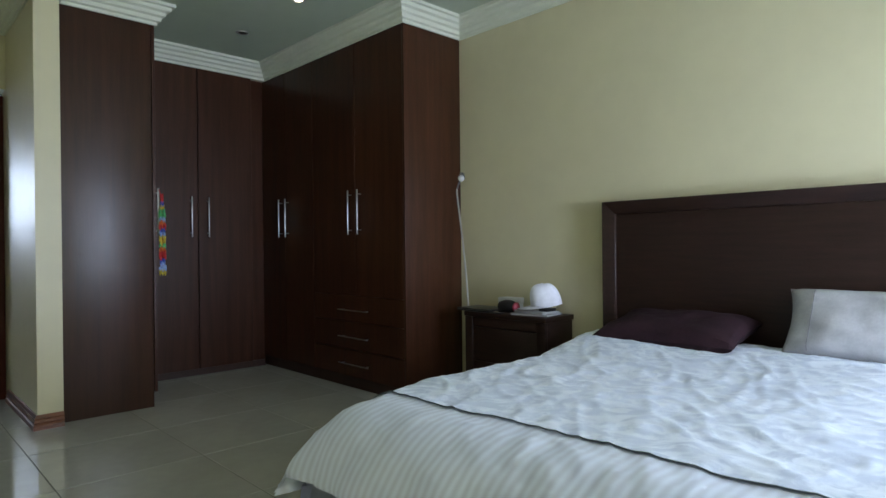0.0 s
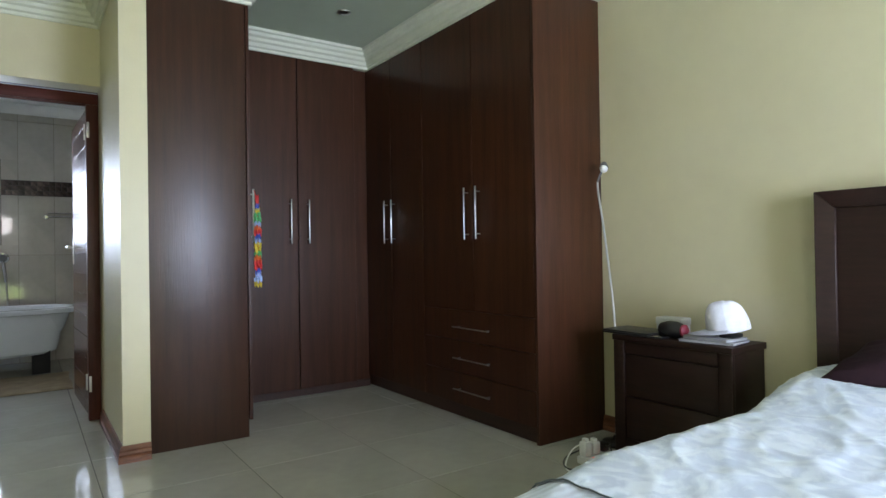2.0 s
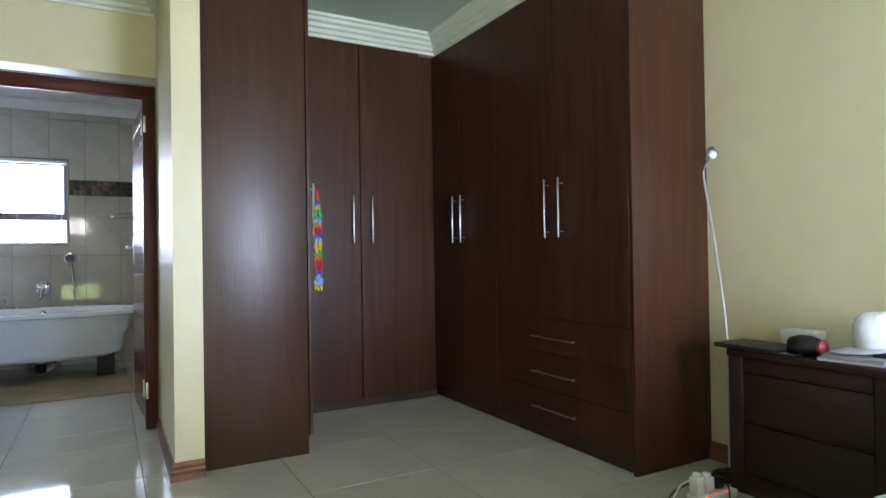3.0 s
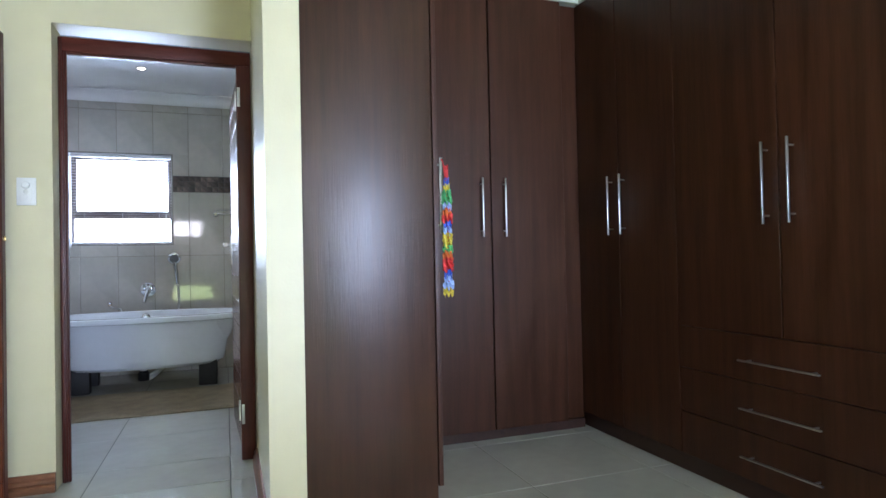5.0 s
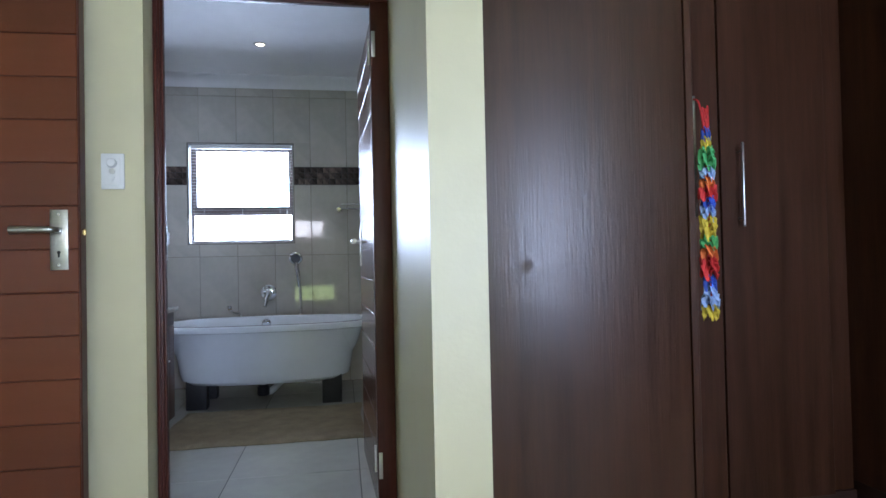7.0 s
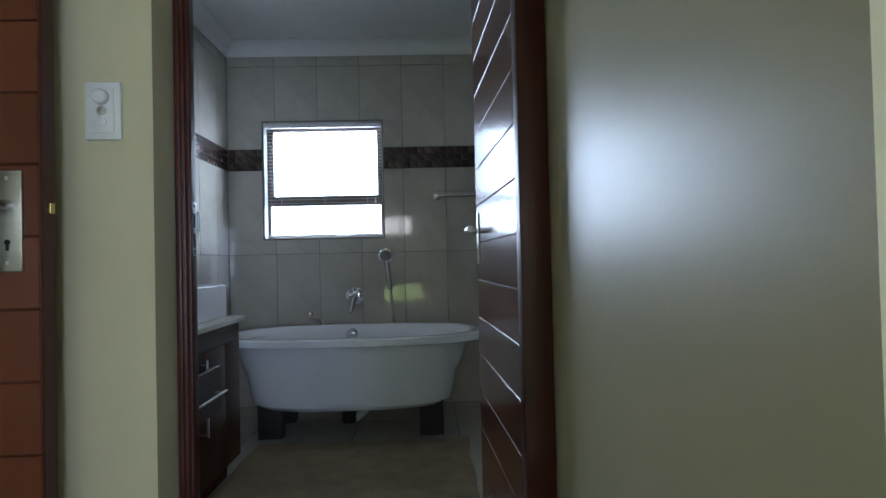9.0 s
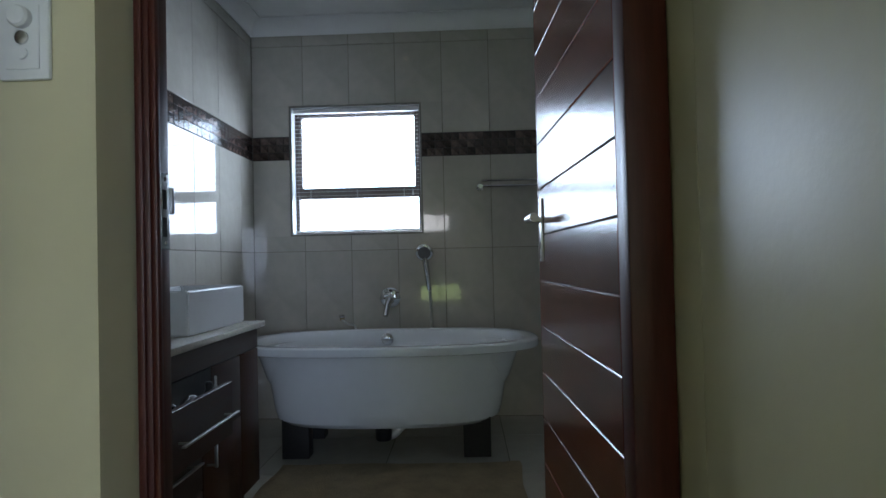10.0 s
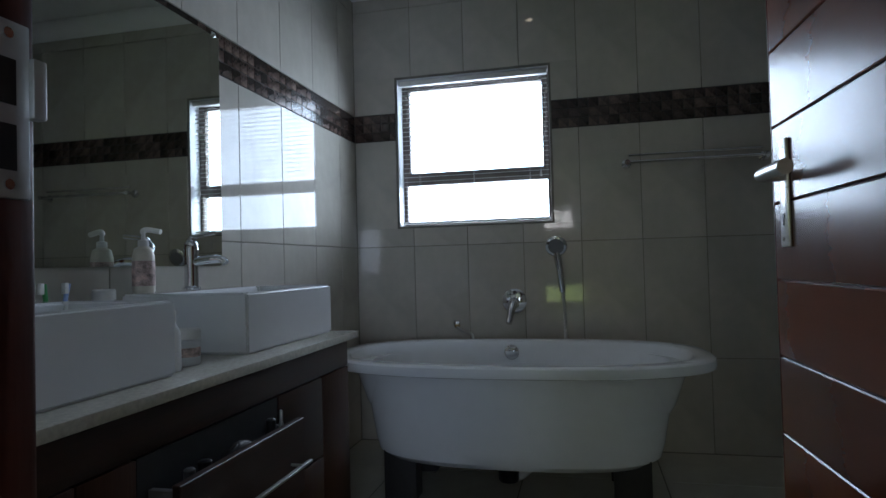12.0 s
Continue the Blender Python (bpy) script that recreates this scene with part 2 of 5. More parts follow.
def stripe_cloth():
    """Cream cotton with narrow woven stripes that run along the bed; the sky's blue light is put into its colour."""
    m, n, l, b = nodes_of("striped_cream_cotton_sky_tinted")
    co = n.new("ShaderNodeTexCoord")
    wave = n.new("ShaderNodeTexWave")
    wave.wave_type, wave.bands_direction = "BANDS", "X"
    wave.inputs["Scale"].default_value, wave.inputs["Distortion"].default_value, wave.inputs["Detail Scale"].default_value = 11, 0.6, 0.7
    l.new(co.outputs["Object"], wave.inputs["Vector"])
    big = n.new("ShaderNodeTexNoise")
    big.inputs["Scale"].default_value = 5
    l.new(co.outputs["Object"], big.inputs["Vector"])
    ramp = n.new("ShaderNodeValToRGB")
    ramp.color_ramp.elements[0].color, ramp.color_ramp.elements[1].color = (0.57, 0.605, 0.665, 1), (0.68, 0.735, 0.81, 1)
    l.new(wave.outputs["Fac"], ramp.inputs[0])
    hsv = n.new("ShaderNodeHueSaturation")
    mr = n.new("ShaderNodeMapRange")
    mr.inputs["To Min"].default_value, mr.inputs["To Max"].default_value = 0.9, 1.08
    l.new(big.outputs["Fac"], mr.inputs["Value"])
    l.new(mr.outputs["Result"], hsv.inputs["Value"])
    l.new(ramp.outputs["Color"], hsv.inputs["Color"])
    l.new(hsv.outputs["Color"], b.inputs["Base Color"])
    b.inputs["Roughness"].default_value = 0.75
    b.inputs["Sheen Weight"].default_value = 0.2
    bp = n.new("ShaderNodeBump")
    bp.inputs["Strength"].default_value, bp.inputs["Distance"].default_value = 0.14, 0.004
    l.new(wave.outputs["Fac"], bp.inputs["Height"])
    l.new(bp.outputs["Normal"], b.inputs["Normal"])
    return m


SATIN, STRIPE = duvet_satin(), stripe_cloth()

# ---------- mesh helpers ----------


def box_bm(lo, hi, bevel=0.0, seg=2, bm=None):
    """A box between two corners, its edges rounded by bevel."""
    own = bmesh.new()
    c = [(a + b) / 2 for a, b in zip(lo, hi)]
    d = [abs(b - a) for a, b in zip(lo, hi)]
    bmesh.ops.create_cube(own, size=1, matrix=Matrix.Translation(c) @ Matrix.Diagonal((*d, 1)))
    if bevel:
        bmesh.ops.bevel(own, geom=own.edges[:], offset=min(bevel, min(d) * 0.45), segments=seg, profile=0.5, affect="EDGES")
    return own if bm is None else join(bm, own)


def join(bm, other):
    me = bpy.data.meshes.new("tmp")
    other.to_mesh(me)
    other.free()
    bm.from_mesh(me)
    bpy.data.meshes.remove(me)
    return bm


def tube_bm(points, radius, sides=10, caps=True, bm=None):
    """A round bar along points; radius may be a list."""
    bm = bm or bmesh.new()
    pts = [Vector(p) for p in points]
    radii = radius if isinstance(radius, (list, tuple)) else [radius] * len(pts)
    rings, side = [], None
    for i, p in enumerate(pts):
        d = (pts[min(i + 1, len(pts) - 1)] - pts[max(i - 1, 0)]).normalized()
        if side is None:
            side = d.orthogonal().normalized()
        side = (side - d * side.dot(d)).normalized()
        up = d.cross(side)
        rings.append([bm.verts.new(p + radii[i] * (side * math.cos(a) + up * math.sin(a))) for a in (2 * math.pi * k / sides for k in range(sides))])
    for r, q in zip(rings, rings[1:]):
        for k in range(sides):
            bm.faces.new((r[k], r[(k + 1) % sides], q[(k + 1) % sides], q[k]))
    if caps:
        bm.faces.new(rings[0][::-1])
        bm.faces.new(rings[-1])
    return bm


def smooth_path(points, steps=8):
    """A Catmull-Rom curve through points."""
    p = [Vector(q) for q in points]
    p = [2 * p[0] - p[1]] + p + [2 * p[-1] - p[-2]]
    out = []
    for i in range(1, len(p) - 2):
        for k in range(steps):
            t = k / steps
            out.append(0.5 * (2 * p[i] + (p[i + 1] - p[i - 1]) * t + (2 * p[i - 1] - 5 * p[i] + 4 * p[i + 1] - p[i + 2]) * t * t
                              + (3 * p[i] - p[i - 1] - 3 * p[i + 1] + p[i + 2]) * t ** 3))
    return out + [p[-2]]


def lathe_bm(profile, axis="z", at=(0, 0, 0), sides=20):
    """A turned shape: profile of (radius, height) along an axis."""
    bm = bmesh.new()
    rings = []
    turn = {"z": Matrix.Identity(3), "x": Matrix.Rotation(radians(90), 3, "Y"), "y": Matrix.Rotation(radians(-90), 3, "X")}[axis]
    for r, h in profile:
        rings.append([bm.verts.new(Vector(at) + turn @ Vector((max(r, 1e-4) * math.cos(a), max(r, 1e-4) * math.sin(a), h))) for a in (2 * math.pi * k / sides for k in range(sides))])
    for a, b in zip(rings, rings[1:]):
        for k in range(sides):
            bm.faces.new((a[k], a[(k + 1) % sides], b[(k + 1) % sides], b[k]))
    bm.faces.new(rings[0][::-1])
    bm.faces.new(rings[-1])
    return bm


def grid_bm(fn, nu, nv, closed_u=False):
    """A sheet of nu x nv cells; fn(u, v) gives a point for u, v in 0..1."""
    bm = bmesh.new()
    cols = nu if closed_u else nu + 1
    vs = [[bm.verts.new(fn(i / nu, j / nv)) for j in range(nv + 1)] for i in range(cols)]
    for i in range(nu):
        for j in range(nv):
            k = (i + 1) % cols
            bm.faces.new((vs[i][j], vs[k][j], vs[k][j + 1], vs[i][j + 1]))
    return bm


def part(name, bm, material, parent=None, label="", smooth=True):
    """Links a bmesh as one mesh object, under a thing or a part."""
    me = bpy.data.meshes.new(name)
    bmesh.ops.recalc_face_normals(bm, faces=bm.faces[:])
    bm.to_mesh(me)
    bm.free()
    me.materials.append(material)
    if smooth:
        me.shade_smooth()
        me.set_sharp_from_angle(angle=radians(35))
    ob = new(name, me)
    if parent is not None:
        ob.parent = parent
        ob.matrix_parent_inverse = parent.matrix_basis.inverted()
    if label:
        ob["label"] = label
    return ob


def thing(name, at, label, category, group="", kind=""):
    """An empty at the base of a thing, to hold its parts."""
    ob = new(name)
    ob.empty_display_size = 0.1
    ob.matrix_basis = Matrix.Translation(at)
    return tagged(ob, label, category, group, kind)


def structure(name, bm, material, label, category):
    return tagged(part(name, bm, material, smooth=False), label, category, kind="structure")


def wall_with_holes(axis, at, depth, u0, u1, z0, z1, holes):
    """A wall of boxes, normal to axis, from at to at + depth, with openings (u0, u1, z0, z1) that go through."""
    bm = bmesh.new()
    us = sorted({u0, u1, *[h[0] for h in holes], *[h[1] for h in holes]})
    zs = sorted({z0, z1, *[h[2] for h in holes], *[h[3] for h in holes]})
    for ua, ub in zip(us, us[1:]):
        for za, zb in zip(zs, zs[1:]):
            mu, mz = (ua + ub) / 2, (za + zb) / 2
            if any(h[0] < mu < h[1] and h[2] < mz < h[3] for h in holes):
                continue
            lo, hi = ((at, ua, za), (at + depth, ub, zb)) if axis == "x" else ((ua, at, za), (ub, at + depth, zb))
            box_bm(lo, hi, bm=bm)
    bmesh.ops.remove_doubles(bm, verts=bm.verts[:], dist=1e-5)
    seen = {}
    for f in bm.faces:
        seen.setdefault(tuple(round(c, 4) for c in f.calc_center_median()), []).append(f)
    bmesh.ops.delete(bm, geom=[f for fs in seen.values() if len(fs) > 1 for f in fs], context="FACES")
    return bm


# ---------- plan ----------
NORTH, SOUTH, EAST = 3.62, -0.62, 1.0
DIV, DIVB = -5.295, -5.50               # the wall between bedroom and bathroom
BX, BY, BYN = -8.36, -0.46, 2.05      # tiled faces of the bathroom
CEILZ, BCEIL = 2.625, 2.61
T = 0.010                               # thickness of a wall tile
FLOOR_T = 0.008

structure("wall_north", wall_with_holes("y", NORTH, 0.15, DIVB, EAST + 0.2, -0.1, CEILZ + 0.1, []), PAINT, "olive-beige painted bedroom wall behind the bed", "wall")
structure("wall_south", wall_with_holes("y", SOUTH - 0.15, 0.15, DIVB, EAST + 0.2, -0.1, CEILZ + 0.1, [(-5.17, -4.33, -0.1, 2.08)]), PAINT, "olive-beige painted wall with the entrance doorway", "wall")
structure("wall_east", wall_with_holes("x", EAST, 0.2, SOUTH, NORTH, -0.1, CEILZ + 0.1, [(2.12, 3.12, 0.08, 2.2), (-0.2, 0.9, 0.0, 2.1)]), PAINT, "olive-beige painted wall with window and glazed door", "wall")
structure("wall_divide", wall_with_holes("x", -5.460, DIV + 5.460, SOUTH, NORTH, -0.1, CEILZ + 0.1, [(0.378, 1.249, -0.1, 2.126)]), PAINT, "olive-beige painted wall round the bathroom doorway", "wall")
structure("wall_stub", wall_with_holes("y", 1.249, 0.130, DIV + 0.002, -4.370, -0.05, CEILZ + 0.05, []), PAINT, "olive-beige plastered wall end beside the wardrobe", "wall")
structure("ceiling", wall_with_holes("x", DIVB, EAST + 0.2 - DIVB, SOUTH - 0.15, NORTH + 0.15, CEILZ, CEILZ + 0.12, []), CEIL, "white painted bedroom ceiling, dim green light in its colour, with recessed downlights", "ceiling")
structure("ceiling_bath", wall_with_holes("x", BX - 0.2, DIVB - BX + 0.198, BY - 0.2, BYN + 0.2, BCEIL, BCEIL + 0.12, []), BATHCEIL, "plain white painted bathroom ceiling", "ceiling")
wall_window = structure("wall_window", wall_with_holes("x", BX - 0.2, 0.2 - T, BY - 0.2, BYN + 0.2, -0.1, BCEIL, [(-0.206, 0.643, 1.20, 2.035)]), WGROUT, "beige glazed tiled bathroom wall round the window", "wall")
wall_mirror = structure("wall_mirror", wall_with_holes("y", BY - 0.2, 0.2 - T, BX - T + 0.001, DIVB + 0.012, -0.1, BCEIL, []), WGROUT, "beige glazed tiled bathroom wall behind the basins", "wall")
wall_bath_end = structure("wall_bath_end", wall_with_holes("y", BYN + T, 0.2, BX - T + 0.001, DIVB + 0.012, -0.1, BCEIL, []), WGROUT, "beige glazed tiled wall behind the bathroom door", "wall")
wall_bath_door = structure("wall_bath_door", wall_with_holes("x", DIVB + 0.002, 0.037, BY, BYN, 0.0, BCEIL, [(0.352, 1.249, 0, 2.126)]), WGROUT, "beige glazed tiled wall round the bathroom doorway", "wall")
floor = structure("floor", wall_with_holes("x", BX - 0.2, EAST + 0.2 - BX + 0.2, SOUTH - 0.15, NORTH + 0.15, -0.12, -0.003, []), FGROUT, "pale polished porcelain tiled floor with thin dark joints", "floor")
# closed hall behind the entrance doorway
structure("wall_hall", wall_with_holes("y", SOUTH - 1.3, 0.1, DIVB, -3.9, -0.1, CEILZ, []), PAINT, "plain beige hall wall beyond the entrance doorway", "wall")
structure("wall_hall_1", wall_with_holes("x", DIVB, 0.1, SOUTH - 1.2, SOUTH - 0.15, -0.1, CEILZ, []), PAINT, "plain beige hall side wall", "wall")
structure("wall_hall_2", wall_with_holes("x", -4.0, 0.1, SOUTH - 1.2, SOUTH - 0.15, -0.1, CEILZ, []), PAINT, "plain beige hall side wall", "wall")
structure("floor_hall", wall_with_holes("x", DIVB, 1.57, SOUTH - 1.3, SOUTH - 0.15, -0.1, 0.0, []), FTILE, "pale polished hall floor", "floor")
structure("ceiling_hall", wall_with_holes("x", DIVB, 1.57, SOUTH - 1.3, SOUTH - 0.15, CEILZ, CEILZ + 0.1, []), CEIL, "plain white hall ceiling", "ceiling")
ground = grid_bm(lambda u, v: (-150 + 300 * u, -150 + 300 * v, -0.25), 4, 4)
structure("ground", ground, LAWN, "green lawn outside the windows", "lawn")

PROFILE = [(o, h * 0.9) for o, h in ((0.0, 0.0), (0.012, 0.0), (0.012, 0.022), (0.030, 0.030), (0.034, 0.055), (0.052, 0.066), (0.056, 0.088),
                                     (0.078, 0.100), (0.084, 0.122), (0.102, 0.128), (0.102, 0.15))]
COVE = [(0.0, 0.0), (0.006, 0.0)] + [(0.006 + 0.084 * (1 - math.cos(a)), 0.004 + 0.086 * math.sin(a)) for a in (k * math.pi / 16 for k in range(9))] + [(0.09, 0.098)]


def moulding(points, profile, z0, up=1):
    """A moulding along a plan polyline whose room side is to the left of the way; mitred at its corners."""
    pts = [Vector(p) for p in points]
    bm = bmesh.new()
    rings = []
    for i, p in enumerate(pts):
        d0 = (p - pts[i - 1]).normalized() if i else (pts[1] - p).normalized()
        d1 = (pts[i + 1] - p).normalized() if i < len(pts) - 1 else d0
        n0, n1 = Vector((-d0.y, d0.x)), Vector((-d1.y, d1.x))
        n = (n0 + n1).normalized()
        n /= max(0.3, n.dot(n0))
        rings.append([bm.verts.new((*(p + n * o), z0 + h)) for o, h in profile])
        rings[-1].append(bm.verts.new((*p, z0 + profile[-1][1])))
    k = len(rings[0])
    for a, b in zip(rings, rings[1:]):
        for j in range(k):
            bm.faces.new((a[j], b[j], b[(j + 1) % k], a[(j + 1) % k]))
    bm.faces.new(rings[0])
    bm.faces.new(rings[-1][::-1])
    return bm


CZ = CEILZ - 0.135
ROOM = [(EAST, SOUTH), (EAST, NORTH), (-3.292, NORTH), (-3.292, 3.095), (-5.175, 3.095), (-5.175, 1.93), (-4.427, 1.93), (-4.427, 1.379), (-4.370, 1.379), (-4.370, 1.249), (DIV, 1.249), (DIV, SOUTH), (EAST, SOUTH)]
structure("trim_cornice", moulding(ROOM, PROFILE, CZ), CORNICE, "white stepped plaster cornice under the bedroom ceiling", "cornice")
BROOM = [(DIVB, BY), (DIVB, BYN), (BX, BYN), (BX, BY), (DIVB, BY)]
structure("trim_cove", moulding(BROOM, COVE, BCEIL - 0.1), BATHCEIL, "white coved plaster cornice under the bathroom ceiling", "cornice")
# bulkheads that close the wardrobes to the ceiling
structure("bulkhead", box_bm((-5.29, 3.10, 2.497), (-3.296, NORTH, CEILZ)), CORNICE, "white bulkhead above the tall wardrobe", "bulkhead")
structure("bulkhead_1", box_bm((DIV, 1.93, 2.497), (-5.18, NORTH - 0.53, CEILZ)), CORNICE, "white bulkhead above the recessed wardrobe", "bulkhead")
structure("bulkhead_2", box_bm((DIV, 1.381, 2.515), (-4.432, 1.925, CEILZ)), CORNICE, "white bulkhead above the corner wardrobe", "bulkhead")

SK = [(0.0, 0.0), (0.024, 0.0), (0.024, 0.028), (0.018, 0.034), (0.022, 0.044), (0.016, 0.056), (0.018, 0.066), (0.008, 0.085), (0.0, 0.085)]
for i, pts in enumerate(([(-4.370, 1.379), (-4.370, 1.249), (DIV, 1.249)], [(DIV, 0.378), (DIV, SOUTH)], [(EAST, NORTH), (-3.292, NORTH)])):
    structure("baseboard" if not i else "baseboard_%d" % i, moulding(pts, SK, 0.0), SKIRT, "varnished brown moulded timber skirting board", "skirting board")

# ---------- doors and windows ----------


def lever_set(parent, at, out, along, plate=(0.045, 0.19)):
    """A lever handle with a long plate: at the lever's root, out from the leaf, along the lever's way."""
    a, o, g = Vector(at), Vector(out), Vector(along)
    w, h = plate
    lo, hi = a - g * w / 2 + Vector((0, 0, -h * 0.66)), a + g * w / 2 + o * 0.006 + Vector((0, 0, h * 0.34))
    p = part("plate", box_bm([min(x, y) for x, y in zip(lo, hi)], [max(x, y) for x, y in zip(lo, hi)], 0.002), STEEL, parent, "brushed steel lock plate")
    path = smooth_path([a, a + o * 0.03, a + o * 0.045 + g * 0.012, a + o * 0.047 + g * 0.06, a + o * 0.044 + g * 0.125], 5)
    part("lever", tube_bm(path, [0.010] * 6 + [0.009 + 0.004 * k / (len(path) - 7) for k in range(len(path) - 6)], 12), STEEL, p, "brushed steel lever")
    k = a + o * 0.0065 + Vector((0, 0, -0.072))
    bm = tube_bm([k, k + o * 0.0015], 0.0055, 12)
    box_bm([min(x, y) for x, y in zip(k - g * 0.0028 - Vector((0, 0, 0.016)), k + g * 0.0028 + o * 0.0015)],
           [max(x, y) for x, y in zip(k - g * 0.0028 - Vector((0, 0, 0.016)), k + g * 0.0028 + o * 0.0015)], bm=bm)
    part("keyhole", bm, BLACKP, p, "black keyhole")
    for dz in (0.052, -0.112):
        s = a + o * 0.006 + Vector((0, 0, dz))
        part("screw", tube_bm([s, s + o * 0.0015], 0.004, 10), CHROME, p)


def plank_leaf(door, lo, hi, pitch=0.1405, first=0.097):
    """A leaf of horizontal boards with V joints on a core."""
    z, top = lo[2], hi[2]
    core_lo, core_hi = list(lo), list(hi)
    thin = 0 if hi[0] - lo[0] < hi[1] - lo[1] else 1
    core_lo[thin] += 0.006
    core_hi[thin] -= 0.006
    part("core", box_bm(core_lo, core_hi), MAHOG_V, door, "dark core behind the board joints")
    long = 1 - thin
    for end in (0, 1):
        a, b = list(lo), list(hi)
        if end:
            a[long], b[long] = hi[long] - 0.0005, hi[long] + 0.006
        else:
            a[long], b[long] = lo[long] - 0.006, lo[long] + 0.0005
        part("lipping", box_bm(a, b, 0.002, 1), MAHOG_V, door)
    edges = [z] + [first + pitch * k for k in range(20) if z + 0.02 < first + pitch * k < top - 0.02] + [top]
    for a, b in zip(edges, edges[1:]):
        l, h = list(lo), list(hi)
        l[2], h[2] = a + 0.0012, b - 0.0012
        part("board", box_bm(l, h, 0.0022, 1), MAHOG, door)


# bathroom door frame, set back in its opening
fx0, fx1 = -5.460, -5.394
door_frame = thing("door_frame", (-5.43, 0.81, 0), "dark red mahogany frame of the bathroom doorway", "door frame", kind="structure")


def jamb(y0, y1, z0, z1):
    bm = box_bm((fx0, y0, z0), (fx1, y1, z1), 0.005)
    return bm


part("jamb", jamb(0.380, 0.406, 0.0, 2.029), MAHOG_V, door_frame)
part("jamb", jamb(1.176, 1.247, 0.0, 2.029), MAHOG_V, door_frame)
part("head", jamb(0.380, 1.247, 2.03, 2.099), MAHOG_H, door_frame)
part("stop_bead", box_bm((-5.412, 0.406, 0.0), (-5.396, 0.416, 2.03), 0.003), MAHOG_V, door_frame)
part("stop_bead", box_bm((-5.425, 0.416, 2.018), (-5.40, 1.176, 2.03), 0.003), MAHOG_V, door_frame)
part("frame_bead", box_bm((-5.395, 0.384, 0.0), (-5.386, 0.398, 2.09), 0.004), MAHOG_V, door_frame)
strike = part("strike_plate", box_bm((-5.452, 0.4055, 1.04), (-5.416, 0.4095, 1.168), 0.0015), NICKEL, door_frame, "brushed steel strike plate on the jamb")
part("strike_hole", box_bm((-5.440, 0.4085, 1.107), (-5.427, 0.4102, 1.14)), BLACKP, strike, "dark latch hole")
part("strike_hole", box_bm((-5.440, 0.4085, 1.06), (-5.427, 0.4102, 1.093)), BLACKP, strike, "dark bolt hole")
part("strike_lip", box_bm((-5.463, 0.404, 1.10), (-5.451, 0.414, 1.145), 0.002), NICKEL, strike)
for z in (1.05, 1.158):
    part("screw", tube_bm([(-5.434, 0.409, z), (-5.434, 0.4108, z)], 0.004, 10), CHROME, strike)

door_2 = thing("door_2", (-5.50, 1.186, 0), "open varnished mahogany bathroom door of horizontal boards", "door", kind="structure")
plank_leaf(door_2, (-6.325, 1.186, 0.008), (-5.50, 1.226, 2.025))
lever_set(door_2, (-6.262, 1.186, 1.125), (0, -1, 0), (1, 0, 0), plate=(0.036, 0.19))
part("latch_plate", box_bm((-6.3275, 1.195, 1.03), (-6.3245, 1.217, 1.2)), STEEL, door_2)
for z in (0.235, 1.865):
    part("hinge_plate", box_bm((-5.400, 1.1790, z - 0.05), (-5.391, 1.1940, z + 0.05), 0.001), NICKEL, door_frame, "bright steel hinge plate let into the jamb")
    h = part("hinge", box_bm((-5.520, 1.1845, z - 0.05), (-5.495, 1.1870, z + 0.05), 0.0005), STEEL, door_2, "steel butt hinge")
    part("hinge_pin", tube_bm([(-5.485, 1.172, z - 0.052), (-5.485, 1.172, z + 0.052)], 0.006, 10), STEEL, h)
door_2.matrix_basis = pose(-5.50, 1.186, 0, 0, 0, 2.5)

door_1 = thing("door_1", (-5.2, -0.61, 0), "open varnished mahogany entrance door of horizontal boards", "door", kind="structure")
plank_leaf(door_1, (-5.222, -0.605, 0.008), (-5.179, 0.210, 2.03))
lever_set(door_1, (-5.179, 0.153, 1.142), (1, 0, 0), (0, -1, 0), plate=(0.054, 0.195))
part("latch_plate", box_bm((-5.211, 0.2095, 1.04), (-5.189, 0.2122, 1.21)), STEEL, door_1)
part("latch", box_bm((-5.206, 0.211, 1.125), (-5.194, 0.224, 1.147), 0.002), BRASS, door_1, "brass latch bolt")

door_stop = thing("door_stop", (-5.10, 0.13, 0), "small chrome and rubber door stop on the floor", "door stop")
part("post", lathe_bm([(0.016, 0), (0.016, 0.006), (0.008, 0.012), (0.008, 0.035), (0.014, 0.04)], at=(-5.10, 0.13, 0)), CHROME, door_stop)
part("bumper", lathe_bm([(0.015, 0.04), (0.016, 0.045), (0.015, 0.055), (0.008, 0.058)], at=(-5.10, 0.13, 0)), BLACKP, door_stop)

switch = thing("light_switch", (DIV, 0.277, 1.35), "white plastic light switch plate with dimmer knob", "light switch")
part("faceplate", box_bm((DIV, 0.239, 1.288), (DIV + 0.010, 0.315, 1.412), 0.004), WHITEP, switch)
part("inner_frame", box_bm((DIV + 0.010, 0.252, 1.303), (DIV + 0.0125, 0.302, 1.398), 0.001), WHITEP, switch)
part("dimmer_knob", lathe_bm([(0.016, 0), (0.016, 0.010), (0.013, 0.014), (0.004, 0.0145)], "x", (DIV + 0.0125, 0.277, 1.378)), WHITEP, switch)
part("button", lathe_bm([(0.010, 0), (0.010, 0.003), (0.007, 0.0035)], "x", (DIV + 0.0125, 0.277, 1.349)), STEEL, switch, "small chrome-ringed push button")
part("button", lathe_bm([(0.009, 0), (0.009, 0.003), (0.006, 0.0035)], "x", (DIV + 0.0125, 0.277, 1.326)), WHITEP, switch)


